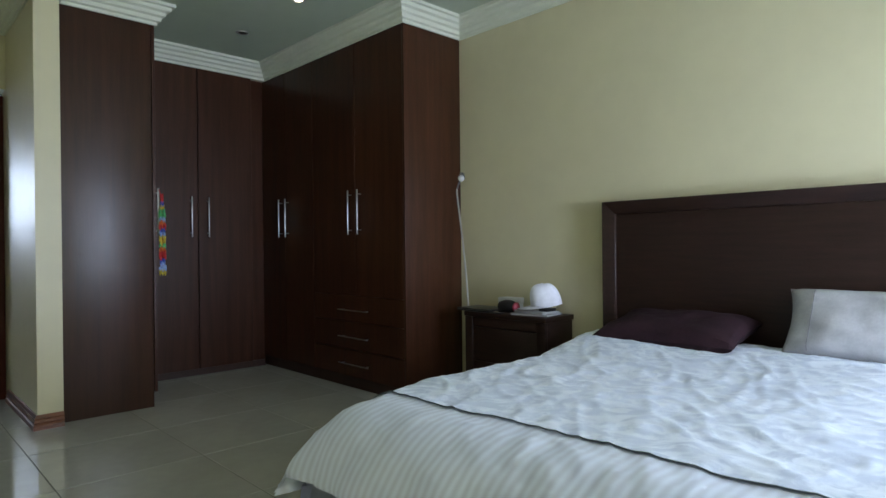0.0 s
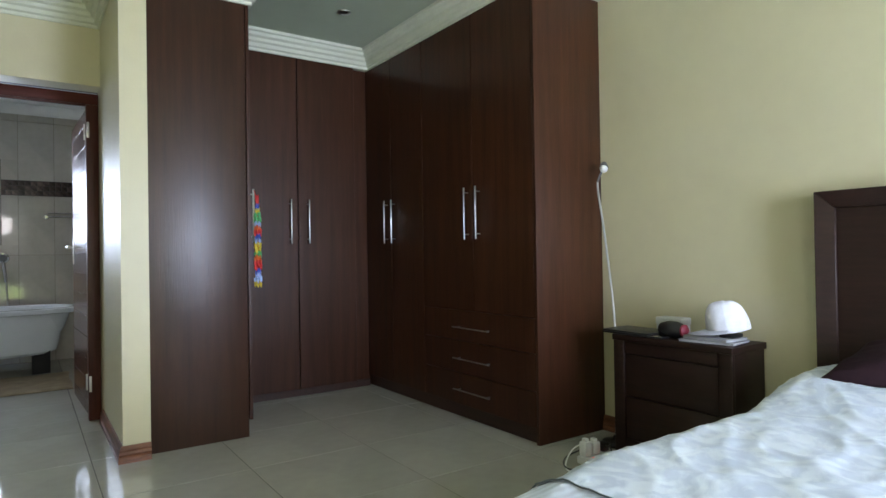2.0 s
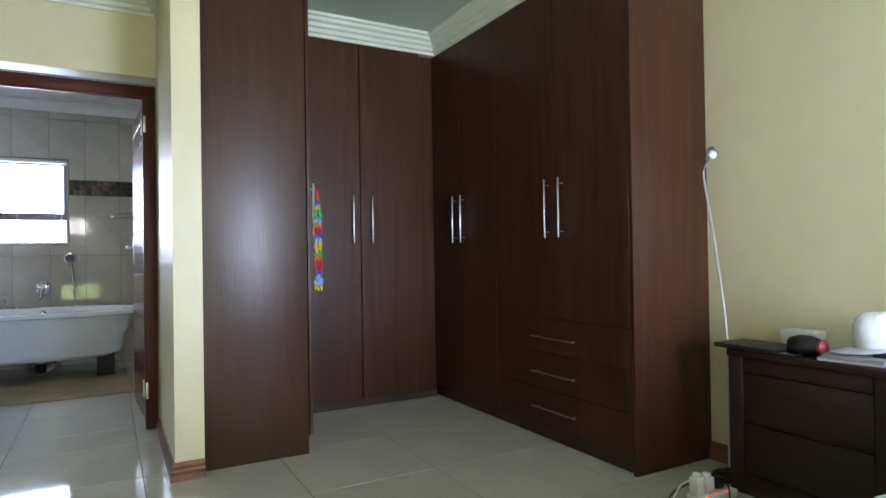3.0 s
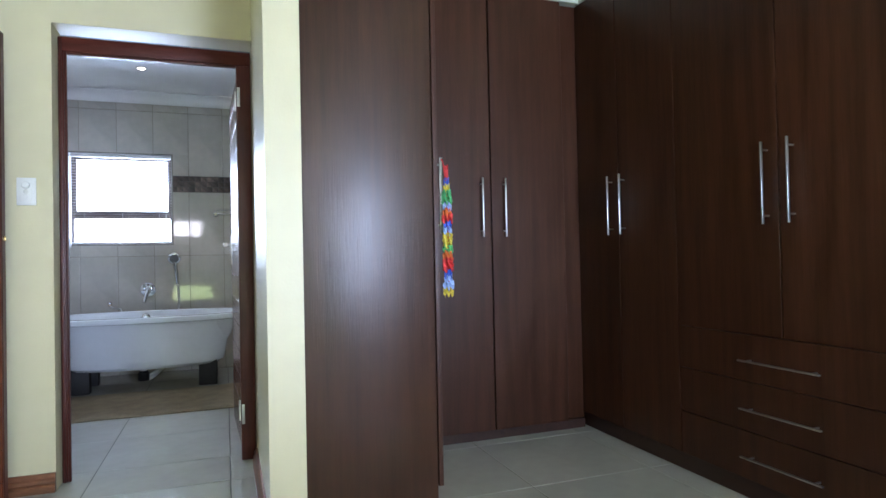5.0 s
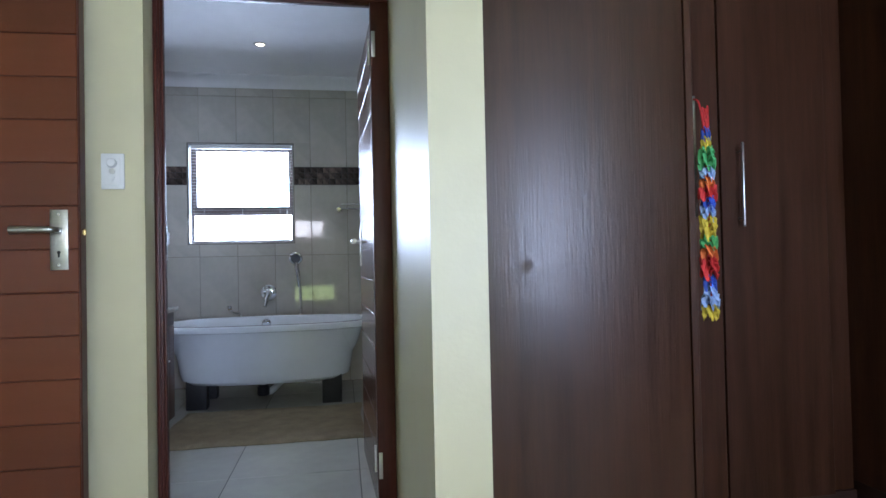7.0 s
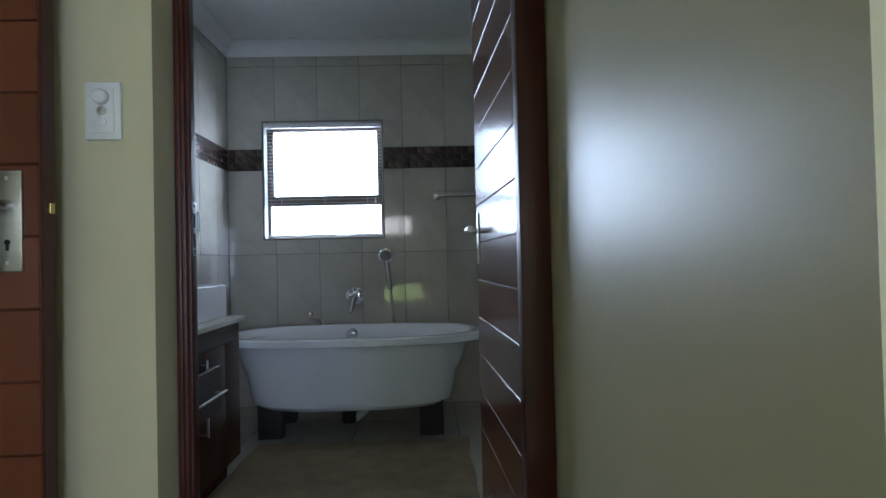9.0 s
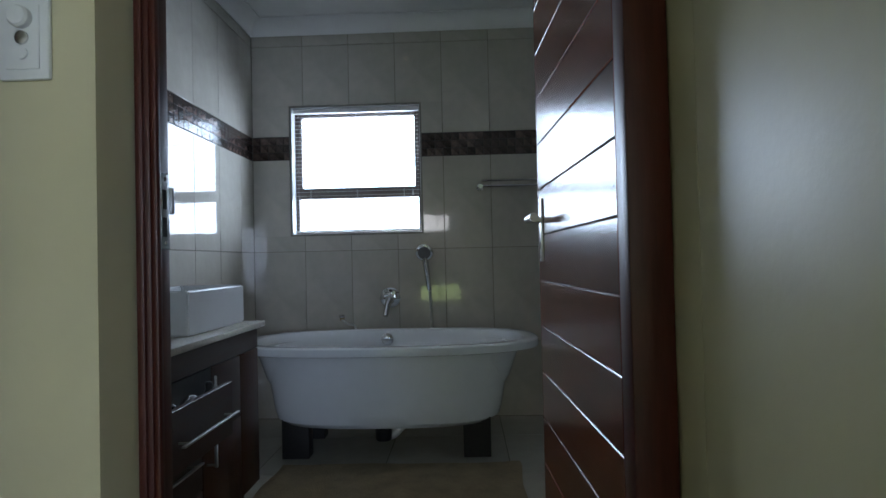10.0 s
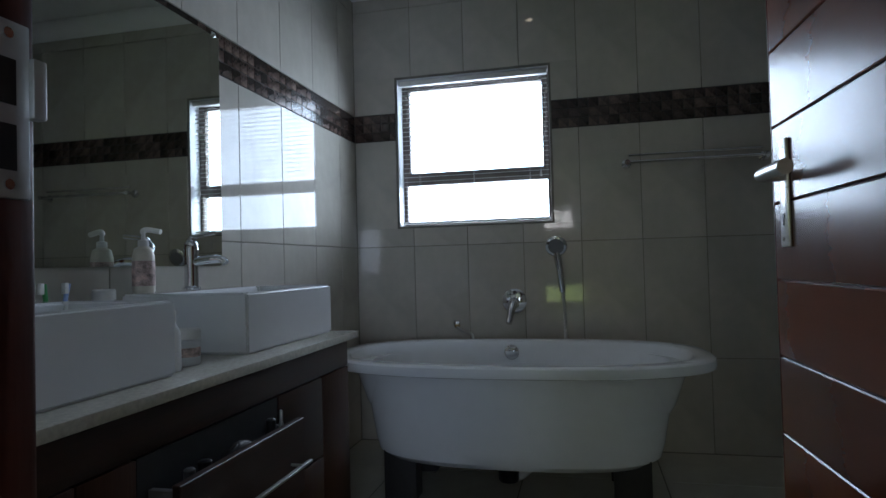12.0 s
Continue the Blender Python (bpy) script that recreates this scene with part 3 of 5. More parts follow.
def window(name, x0, x1, y0, y1, z0, z1, label, transoms=(), mullions=(), b=0.024):
    """A metal window in an opening of a wall normal to x; glass in the middle of its depth."""
    w = thing(name, ((x0 + x1) / 2, (y0 + y1) / 2, z0), label, "window", kind="structure")
    fr = part("window_frame", box_bm((x0, y0, z0), (x1, y0 + b, z1), 0.003), ALU, w)
    part("window_frame", box_bm((x0, y1 - b, z0), (x1, y1, z1), 0.003), ALU, w)
    part("window_frame", box_bm((x0, y0 + b, z0), (x1, y1 - b, z0 + b), 0.003), ALU, w)
    part("window_frame", box_bm((x0, y0 + b, z1 - b), (x1, y1 - b, z1), 0.003), ALU, w)
    zs = [z0 + b] + [z for t in transoms for z in (t - 0.025, t + 0.025)] + [z1 - b]
    ys = [y0 + b] + [y for t in mullions for y in (t - 0.022, t + 0.022)] + [y1 - b]
    for t in transoms:
        part("transom", box_bm((x0, y0 + b, t - 0.025), (x1, y1 - b, t + 0.025), 0.003), ALU, w)
    for t in mullions:
        part("mullion", box_bm((x0 + 0.001, t - 0.022, z0 + b), (x1 - 0.001, t + 0.022, z1 - b), 0.003), ALU, w)
    xm = (x0 + x1) / 2
    for za, zb in zip(zs[::2], zs[1::2]):
        for ya, yb in zip(ys[::2], ys[1::2]):
            pane = part("pane", box_bm((xm - 0.003, ya, za), (xm + 0.003, yb, zb)), GLASS, w)
            pane.visible_shadow = False
    return w


window_1 = window("window_1", BX - 0.15, BX - 0.105, -0.206, 0.643, 1.20, 2.035, "bronze aluminium bathroom window with top and bottom light", (1.465,), b=0.022)
for lo, hi in (((-0.184, 1.49), (-0.162, 2.013)), ((0.599, 1.49), (0.621, 2.013)), ((-0.162, 1.49), (0.599, 1.512)), ((-0.162, 1.989), (0.599, 2.013))):
    part("sash", box_bm((BX - 0.148, *lo), (BX - 0.107, *hi), 0.003), ALU, window_1)
window("window_2", EAST + 0.07, EAST + 0.115, 2.12, 3.12, 0.08, 2.2, "tall bronze aluminium bedroom window beside the bed", (), ())
window("window_3", EAST + 0.07, EAST + 0.115, -0.2, 0.9, 0.0, 2.1, "glazed bronze aluminium door to the garden", (), (0.35,))
structure("trim_reveal", wall_with_holes("x", BX - 0.19, 0.19 - T - 0.001, -0.218, 0.655, 1.188, 2.047, [(-0.204, 0.641, 1.202, 2.033)]), CERAMIC, "white plastered reveal of the bathroom window", "reveal")

# venetian blind in the bathroom window
BLX = BX - 0.045
blind = thing("venetian_blind", (BLX, 0.22, 2.03), "lowered venetian blind with its slats turned open", "blind")
part("headrail", box_bm((BLX - 0.016, -0.196, 2.002), (BLX + 0.016, 0.634, 2.030), 0.003), SLAT, blind)
part("bottom_rail", box_bm((BLX - 0.013, -0.194, 1.213), (BLX + 0.013, 0.632, 1.225), 0.003), SLAT, blind)


def slat_mesh():
    bm = grid_bm(lambda u, v: (-0.0125 + 0.025 * u, -0.413 + 0.826 * v, 0.0016 * (1 - (2 * u - 1) ** 2)), 4, 1)
    bmesh.ops.solidify(bm, geom=bm.faces[:], thickness=0.0008)
    me = bpy.data.meshes.new("slat")
    bm.to_mesh(me)
    bm.free()
    me.materials.append(SLAT)
    me.shade_smooth()
    return me


slat = slat_mesh()
for k in range(29):
    ob = new("slat", slat)
    ob.parent = blind
    ob.matrix_parent_inverse = blind.matrix_basis.inverted()
    ob.matrix_basis = pose(BLX, 0.219, 1.244 + 0.0262 * k, 0, random.uniform(2.5, 4.5), 0)
for y in (-0.09, 0.22, 0.53):
    part("ladder_cord", tube_bm([(BLX + 0.013, y, 1.225), (BLX + 0.013, y, 1.995)], 0.0008, 5), SLAT, blind)
    part("ladder_cord", tube_bm([(BLX - 0.013, y, 1.225), (BLX - 0.013, y, 1.995)], 0.0008, 5), SLAT, blind)
part("pull_cord", tube_bm([(BLX + 0.02, 0.59, 1.47), (BLX + 0.02, 0.59, 1.995)], 0.0012, 5), SLAT, blind)
part("cord_tassel", lathe_bm([(0.003, 0.03), (0.006, 0.01), (0.007, 0.0)], at=(BLX + 0.02, 0.59, 1.445)), SLAT, blind)

# downlights


def downlight(at, lit):
    d = thing("downlight", at, "recessed %s ceiling downlight with metal ring" % ("lit warm" if lit else "unlit"), "downlight", group="downlights")
    x, y, z = at
    part("ring", lathe_bm([(0.030, -0.001), (0.034, -0.007), (0.044, -0.006), (0.047, 0.0), (0.030, 0.0)], at=(x, y, z), sides=28), STEEL, d)
    part("bulb", lathe_bm([(0.028, -0.0005), (0.024, -0.004), (0.010, -0.005)], at=(x, y, z), sides=20), LAMPGLOW if lit else BLACKP, d)
    if lit:
        lamp = bpy.data.lights.new("downlight_lamp", "SPOT")
        lamp.energy, lamp.color, lamp.spot_size, lamp.spot_blend, lamp.shadow_soft_size = 6, (1.0, 0.86, 0.66), radians(80), 0.6, 0.03
        ob = new("downlight_lamp", lamp)
        ob.matrix_world = look((x, y, z - 0.012), (x, y, 0))


downlight((-4.52, 2.58, CEILZ), False)
downlight((-3.72, 2.58, CEILZ), True)
downlight((-7.56, 0.49, BCEIL), True)

# ---------- wardrobes ----------


def bar_handle(parent, a, b, out):
    """A straight bar handle from a to b, standing off by two posts."""
    a, b, o = Vector(a), Vector(b), Vector(out)
    g = (b - a).normalized()
    w = o.cross(g)
    lo, hi = a + o * 0.026 - w * 0.0034, b + o * 0.038 + w * 0.0034
    h = part("handle", box_bm([min(p, q) for p, q in zip(lo, hi)], [max(p, q) for p, q in zip(lo, hi)], 0.0022), STEEL, parent, "brushed steel bar handle")
    for t in (0.1, 0.9):
        p = a.lerp(b, t)
        part("post", tube_bm([p - o * 0.001, p + o * 0.03], 0.0038, 8), STEEL, h)


WY = 3.114
wardrobe = thing("wardrobe", (-4.3, 3.35, 0), "tall dark wenge fitted wardrobe with drawers and steel handles", "wardrobe", group="fitted wardrobes")
part("body", box_bm((-5.285, WY + 0.004, 0.085), (-3.314, NORTH - 0.002, 2.492)), WENGE, wardrobe)
part("side_panel", box_bm((-3.313, WY - 0.016, 0.0), (-3.292, NORTH - 0.002, 2.497), 0.001), WENGE, wardrobe)
part("plinth", box_bm((-5.28, WY + 0.012, 0.0), (-3.314, WY + 0.04, 0.084)), WENGE_H, wardrobe)
for x0, x1, z0, hx in ((-5.255, -4.846, 0.088, -4.897), (-4.842, -4.410, 0.088, -4.791), (-4.406, -3.848, 0.680, -3.893), (-3.844, -3.316, 0.680, -3.778)):
    d = part("door", box_bm((x0 + 0.001, WY - 0.016, z0), (x1 - 0.001, WY + 0.002, 2.494), 0.0012, 1), WENGE, wardrobe)
    bar_handle(d, (hx, WY - 0.016, 1.118), (hx, WY - 0.016, 1.437), (0, -1, 0))
for z0, z1, hz in ((0.088, 0.281, 0.183), (0.285, 0.484, 0.378), (0.488, 0.676, 0.573)):
    d = part("drawer", box_bm((-4.405, WY - 0.016, z0), (-3.317, WY + 0.002, z1), 0.0012, 1), WENGE, wardrobe)
    bar_handle(d, (-4.035, WY - 0.016, hz), (-3.672, WY - 0.016, hz), (0, -1, 0))
part("filler", box_bm((-5.284, WY - 0.004, 0.0), (-5.257, WY + 0.003, 2.494)), WENGE, wardrobe)

RX = -5.185
recess = thing("wardrobe", (-5.23, 2.5, 0), "recessed two-door dark wenge wardrobe with steel bar handles", "wardrobe", group="fitted wardrobes")
part("body", box_bm((DIV + 0.002, 1.935, 0.0), (RX - 0.063, WY - 0.02, 2.492)), WENGE, recess)
part("plinth", box_bm((RX - 0.062, 1.937, 0.0), (RX - 0.030, WY - 0.018, 0.052)), WENGE_H, recess)
for y0, y1, hy in ((2.06, 2.499, 2.440), (2.505, 2.965, 2.577)):
    d = part("door", box_bm((RX - 0.008, y0 + 0.001, 0.060), (RX + 0.010, y1 - 0.001, 2.494), 0.0012, 1), WENGE, recess)
    bar_handle(d, (RX + 0.010, hy, 1.124), (RX + 0.010, hy, 1.448), (1, 0, 0))
part("divider", box_bm((RX - 0.062, 2.497, 0.054), (RX - 0.009, 2.521, 2.492)), WENGE, recess)
part("divider", box_bm((RX - 0.062, 2.945, 0.054), (RX - 0.009, 2.967, 2.492)), WENGE, recess)
part("filler", box_bm((RX - 0.062, 2.969, 0.054), (RX - 0.045, WY - 0.018, 2.494)), WENGE, recess)
part("filler", box_bm((RX - 0.062, 1.937, 0.054), (RX + 0.004, 2.058, 2.494)), WENGE, recess)

closet = thing("wardrobe", (-4.8, 1.65, 0), "corner wardrobe with a tall dark wenge end panel", "wardrobe", group="fitted wardrobes")
part("end_panel", box_bm((-4.445, 1.3795, 0.0), (-4.427, 1.903, 2.515), 0.001), WENGE_END, closet)
part("body", box_bm((RX + 0.02, 1.3795, 0.088), (-4.447, 1.901, 2.513)), WENGE, closet)
part("plinth", box_bm((RX + 0.02, 1.84, 0.0), (-4.447, 1.87, 0.087)), WENGE_H, closet)
d = part("door", box_bm((-4.80, 1.909, 0.095), (-4.429, 1.928, 2.513), 0.0012, 1), WENGE, closet)
bar_handle(d, (-4.482, 1.928, 1.118), (-4.482, 1.928, 1.432), (0, 1, 0))
d = part("door", box_bm((RX + 0.022, 1.909, 0.095), (-4.803, 1.928, 2.513), 0.0012, 1), WENGE, closet)
bar_handle(d, (-4.85, 1.928, 1.118), (-4.85, 1.928, 1.432), (0, 1, 0))

# flower garland on the corner wardrobe's handle
garland = thing("flower_garland", (-4.45, 1.965, 0.86), "hanging garland of red, blue, yellow and green cloth petals", "garland")
LX, LY = -4.445, 1.968
part("string", tube_bm(smooth_path([(-4.482, 1.962, 1.425), (LX - 0.006, LY - 0.008, 1.40), (LX, LY, 1.3), (LX + 0.003, LY + 0.004, 1.1), (LX, LY + 0.006, 0.88)], 6), 0.0025, 6), LEI[0], garland)
order = [0, 0, 1, 2, 3, 3, 5, 4, 0, 1, 5, 2, 2, 3, 4, 0, 0, 1, 5, 5, 2]
rng = random.Random(4)
for k, c in enumerate(order):
    z = 1.377 - 0.0250 * k
    r = 0.008 + 0.009 * min(1, k / 6) + rng.uniform(-0.003, 0.004)
    bm = bmesh.new()
    for layer in range(2):
        ph = rng.uniform(0, 6.28)
        lobes = rng.choice((5, 6, 7))

        def ruffle(u, v):
            a = 2 * math.pi * u
            rr = (0.004 + (r - 0.004) * v) * (1 + 0.22 * math.sin(lobes * a + ph) * v)
            dz = v * (0.011 * math.sin(lobes * a * 1.0 + ph + 1.3) + 0.006 * math.sin(3 * a + ph * 2)) - 0.012 * v * v
            return Vector((LX + rr * math.cos(a), LY + 0.003 + rr * math.sin(a), z + 0.012 * layer + dz))
        join(bm, grid_bm(ruffle, 28, 3, closed_u=True))
    bmesh.ops.solidify(bm, geom=bm.faces[:], thickness=0.0008)
    part("flower", bm, LEI[c], garland, smooth=False)

# ---------- bed ----------
BX0, BX1, BY0, BY1, BTOP = -1.98, -0.06, 1.53, 3.52, 0.53
bed = thing("bed", (-1.0, 2.5, 0), "king-size bed with a dark wooden headboard", "bed")
part("base", box_bm((BX0 + 0.14, BY0 + 0.16, 0.06), (BX1 - 0.14, BY1, 0.26), 0.01), PLUMWOOD, bed, "dark wooden bed base")
part("mattress", box_bm((BX0 + 0.16, BY0 + 0.24, 0.262), (BX1 - 0.16, BY1 - 0.01, BTOP - 0.09), 0.05, 3), WHITEP, bed)
for x in (BX0 + 0.2, BX1 - 0.2):
    for y in (BY0 + 0.22, BY1 - 0.1):
        part("leg", lathe_bm([(0.03, 0), (0.035, 0.06)], at=(x, y, 0.0)), PLUMWOOD, bed)
HX0, HX1, HZ = -2.10, 0.09, 1.263
hb = part("headboard", box_bm((HX0 + 0.07, 3.565, 0.05), (HX1 - 0.07, NORTH - 0.004, HZ - 0.06)), PLUMWOOD, bed, "dark stained headboard panel with bevelled frame")


def bevel_rail(a, b, c, d, y_out, y_in):
    """A rail of the headboard: outer edge a-b proud, inner edge c-d let back."""
    bm = bmesh.new()
    v = [bm.verts.new((p[0], y, p[1])) for p, y in ((a, y_out), (b, y_out), (c, y_in), (d, y_in))]
    w = [bm.verts.new((p[0], NORTH - 0.004, p[1])) for p in (a, b, c, d)]
    bm.faces.new(v)
    bm.faces.new(w[::-1])
    for i in range(4):
        bm.faces.new((v[i], w[i], w[(i + 1) % 4], v[(i + 1) % 4]))
    bmesh.ops.bevel(bm, geom=bm.edges[:], offset=0.003, segments=1, affect="EDGES")
    return bm


part("frame_rail", bevel_rail((HX0, HZ), (HX1, HZ), (HX1 - 0.07, HZ - 0.07), (HX0 + 0.07, HZ - 0.07), 3.530, 3.555), PLUMWOOD, hb)
part("frame_rail", bevel_rail((HX0, 0.05), (HX0, HZ), (HX0 + 0.07, HZ - 0.07), (HX0 + 0.07, 0.05), 3.530, 3.555), PLUMWOOD, hb)
part("frame_rail", bevel_rail((HX1, HZ), (HX1, 0.05), (HX1 - 0.07, 0.05), (HX1 - 0.07, HZ - 0.07), 3.530, 3.555), PLUMWOOD, hb)

R, FALL = 0.11, 0.22


def drape(s, lo, hi, r=R):
    """Along a line over the bed: the place and the drop, where s runs past the edges and down."""
    if lo <= s <= hi:
        return s, 0.0
    e, sign = (lo, -1) if s < lo else (hi, 1)
    o = abs(s - e)
    if o < r * math.pi / 2:
        return e + sign * r * math.sin(o / r), r * (1 - math.cos(o / r))
    return e + sign * (r + 0.06 * (o - r * math.pi / 2)), r + (o - r * math.pi / 2)


def duvet_point(x, y, lift=0.0):
    k = min(1.0, max(0.0, (CREASE + 0.25 - y) / 0.6)) ** 1.2
    head = min(1.0, max(0.0, (y - 2.6) / 0.7)) ** 2 * (3 - 2 * min(1.0, max(0.0, (y - 2.6) / 0.7)))
    px, dx = drape(x, BX0 + 0.07 + 0.17 * k - 0.05 * head + 0.03 * (1 - head), BX1 - 0.07 - 0.17 * k, R + 0.15 * k)
    py, dy = drape(y, BY0 + 0.22, BY1 + 1.0, 0.26)
    drop = (dx ** 3 + dy ** 3) ** (1 / 3)
    if drop > 0.26:
        drop = 0.26 + (drop - 0.26) * 0.35
    n1 = noise.noise((x * 2.1, y * 2.1, 0.3))
    n2 = noise.noise((x * 6.5 + 0.6 * n1, y * 5.2, 1.7))
    n3 = noise.noise((x * 15, y * 13 + n2, 4.1))
    ridge = 1 - abs(noise.noise((x * 3.1 + y * 2.4, y * 3.3 - x * 1.2, 7.7))) * 2.4
    ridge2 = 1 - abs(noise.noise((x * 7.1 - y * 3.0, y * 4.3 + x * 2.2, 2.7))) * 3
    n4 = noise.noise((x * 31 + n3, y * 24, 9.2))
    ridge3 = 1 - abs(noise.noise((x * 12.0 + y * 5.0, y * 9.0 - x * 4.0, 12.5 + n2))) * 3.2
    crease = 1 - abs(noise.noise((x * 8.0 + y * 6.0 + n1, y * 2.6 - x * 2.4, 21.0))) * 4
    wrinkle = 0.008 * n1 + 0.002 * n2 + 0.0018 * n3 + 0.0012 * n4 + 0.003 * max(0, ridge) ** 2 + 0.003 * max(0, ridge2) ** 2 + 0.002 * max(0, ridge3) ** 2 + 0.005 * max(0, crease) ** 2
    if drop > 0:
        fold = 0.012 * math.sin(x * 17 + 2 * n1) + 0.008 * math.sin(y * 21 + n2)
        px += math.copysign(fold, x + 0.9) * min(1, dx * 6)
        py -= abs(fold) * min(1, dy * 5)
        px += math.copysign(0.07, x + 1.0) * k * min(1.0, dx / 0.26) * min(1.0, dy / 0.2)
    z = BTOP - 0.006 + head * (0.028 + 0.022 * max(0.0, min(1.0, (-1.5 - x) / 0.4))) + wrinkle * (1 if drop < 0.1 else 0.5) - drop
    return Vector((px, py, z + lift))


CREASE = 1.785
XA, XB = BX0 - 0.32, BX1 + 0.32
FA, FB = BX0 - 0.22, BX1 + 0.22


def crease_y(x):
    return CREASE + 0.06 * (x + 1.83) + 0.012 * math.sin(x * 2.7) + 0.006 * math.sin(x * 9) + 0.02 * max(0, -1.3 - x)


duvet = thing("duvet", (-1.0, 2.5, BTOP), "pale satin patterned duvet with a striped cream foot end", "duvet")


def cloth(fn, nu, nv):
    bm = grid_bm(fn, nu, nv)
    return join(bm, grid_bm(lambda u, v: fn(u, v) - Vector((0, 0, 0.010)), nu, nv))


part("top_cover", cloth(lambda u, v: duvet_point(XA + (XB - XA) * u, crease_y(XA + (XB - XA) * u) + (3.40 - CREASE) * v, 0.008), 190, 150), SATIN, duvet, "pale blue-grey satin with a woven pattern")
part("foot_border", cloth(lambda u, v: duvet_point(FA + (FB - FA) * u, BY0 - 0.13 + (crease_y(FA + (FB - FA) * u) + 0.02 - BY0 + 0.13) * v, 0.004), 130, 50), STRIPE, duvet, "cream cotton with narrow woven stripes")
part("piping", tube_bm([duvet_point(XA + 0.24 + (XB - XA - 0.48) * k / 120, crease_y(XA + 0.24 + (XB - XA - 0.48) * k / 120) - 0.004, 0.011) for k in range(121)], 0.0022, 6), PIPING, duvet, "dark grey piping")



def sheet_edge(u, v):
    """The under-sheet hanging at the side, turned round the foot corner."""
    x0, y0, back = -1.975, 1.505, 0.16
    s = u * (1.9 + back)
    if s < back:
        p = Vector((x0 + back - s, y0))
    else:
        p = Vector((x0, y0 + s - back))
    wave = 0.010 * math.sin(s * 38) + 0.006 * math.sin(s * 23 + 1)
    out = Vector((0, -1)) if s < back else Vector((-1, 0))
    p = p + out * (wave * (1 - v) - 0.05 * v)
    return Vector((p.x, p.y, 0.04 + 0.24 * v))


sheet = grid_bm(sheet_edge, 160, 6)
bmesh.ops.solidify(sheet, geom=sheet.faces[:], thickness=0.003)
part("under_sheet", sheet, LILAC, bed, "pale lilac under-sheet hanging at the side")


def pillow(name, centre, size, tilt, yaw, material, label, seam=False):
    """A plump cushion with pinched corners, w along x, h along y, t thick, leaned by tilt."""
    w, h, t = size
    p = thing(name, centre, label, "pillow")
    m = pose(*centre, tilt, 0, yaw)

    def sheet(sign):
        def fn(u, v):
            a, b = 2 * u - 1, 2 * v - 1
            swell = max(0.0, (1 - a ** 4) * (1 - b ** 4)) ** 0.45
            pinch = 1 - 0.055 * (1 - abs(a) ** 2) * abs(b) ** 3
            pinch2 = 1 - 0.07 * (1 - abs(b) ** 2) * abs(a) ** 3
            n = noise.noise((a * 2.2, b * 2.2, 3.0 * sign + w)) * 0.018 + noise.noise((a * 6, b * 5, sign + h)) * 0.006
            return m @ Vector((a * w / 2 * pinch2, b * h / 2 * pinch, sign * t / 2 * swell + n * swell))
        return fn
    bm = grid_bm(sheet(1), 36, 24)
    join(bm, grid_bm(sheet(-1), 36, 24))
    bmesh.ops.remove_doubles(bm, verts=bm.verts[:], dist=0.0006)
    part("case", bm, material, p)
    if seam:
        pts = [sheet(1)(0.16, k / 24) + m.to_3x3() @ Vector((0, 0, 0.002)) for k in range(1, 24)]
        part("seam", tube_bm(pts, 0.0014, 6), MIDGREY, p)
    return p


pillow("pillow", (-1.585, 3.33, 0.615), (0.66, 0.40, 0.14), 10, 2, PLUM, "dark plum cotton pillow lying against the headboard")
pillow("pillow", (-0.775, 3.405, 0.683), (0.72, 0.31, 0.17), 62, -2, PILLOWC, "white satin pillow, greyed for weak light, with a stitched seam leaning on the headboard", True)

# ---------- nightstand and what lies on it ----------
NX0, NX1, NY0, NY1, NZ = -2.99, -2.345, 3.335, 3.612, 0.61
ns = thing("nightstand", (-2.69, 3.47, 0), "dark stained wooden bedside cabinet with two drawers", "nightstand")
part("body", box_bm((NX0 + 0.012, NY0 + 0.02, 0.0), (NX1 - 0.012, NY1, NZ - 0.03), 0.003), PLUMWOOD, ns)
part("top", box_bm((NX0, NY0 - 0.006, NZ - 0.03), (NX1, NY1, NZ), 0.004), PLUMWOOD, ns)
for a, b in ((NX0 + 0.004, NX0 + 0.07), (NX1 - 0.07, NX1 - 0.004)):
    part("stile", box_bm((a, NY0, 0.0), (b, NY0 + 0.022, NZ - 0.031), 0.004), PLUMWOOD, ns)
for z0, z1 in ((0.09, 0.30), (0.306, 0.515)):
    part("drawer", box_bm((NX0 + 0.073, NY0 + 0.006, z0), (NX1 - 0.073, NY0 + 0.022, z1), 0.002), PLUMWOOD, ns)
part("rail", box_bm((NX0 + 0.072, NY0 + 0.002, 0.518), (NX1 - 0.072, NY0 + 0.022, NZ - 0.031), 0.004), PLUMWOOD, ns)
part("rail", box_bm((NX0 + 0.072, NY0 + 0.002, 0.0), (NX1 - 0.072, NY0 + 0.022, 0.086), 0.004), PLUMWOOD, ns)

lap = thing("laptop", (-2.895, 3.450, NZ), "closed black laptop on the bedside cabinet", "laptop")
part("base", box_bm((-3.050, 3.325, NZ + 0.002), (-2.765, 3.530, NZ + 0.012), 0.004), BLACKP, lap)
part("lid", box_bm((-3.050, 3.325, NZ + 0.013), (-2.765, 3.530, NZ + 0.021), 0.003), BLACKP, lap)
phone = thing("phone", (-2.765, 3.360, NZ), "dark phone with a glossy screen lying flat", "phone")
part("case", box_bm((-2.820, 3.332, NZ), (-2.695, 3.395, NZ + 0.009), 0.004), BLACKP, phone)
part("screen", box_bm((-2.815, 3.336, NZ + 0.009), (-2.700, 3.391, NZ + 0.0105), 0.0005), CHROME, phone, "dark reflecting screen")
cbox = thing("box", (-2.765, 3.560, NZ), "small white cardboard box with a lid", "box")
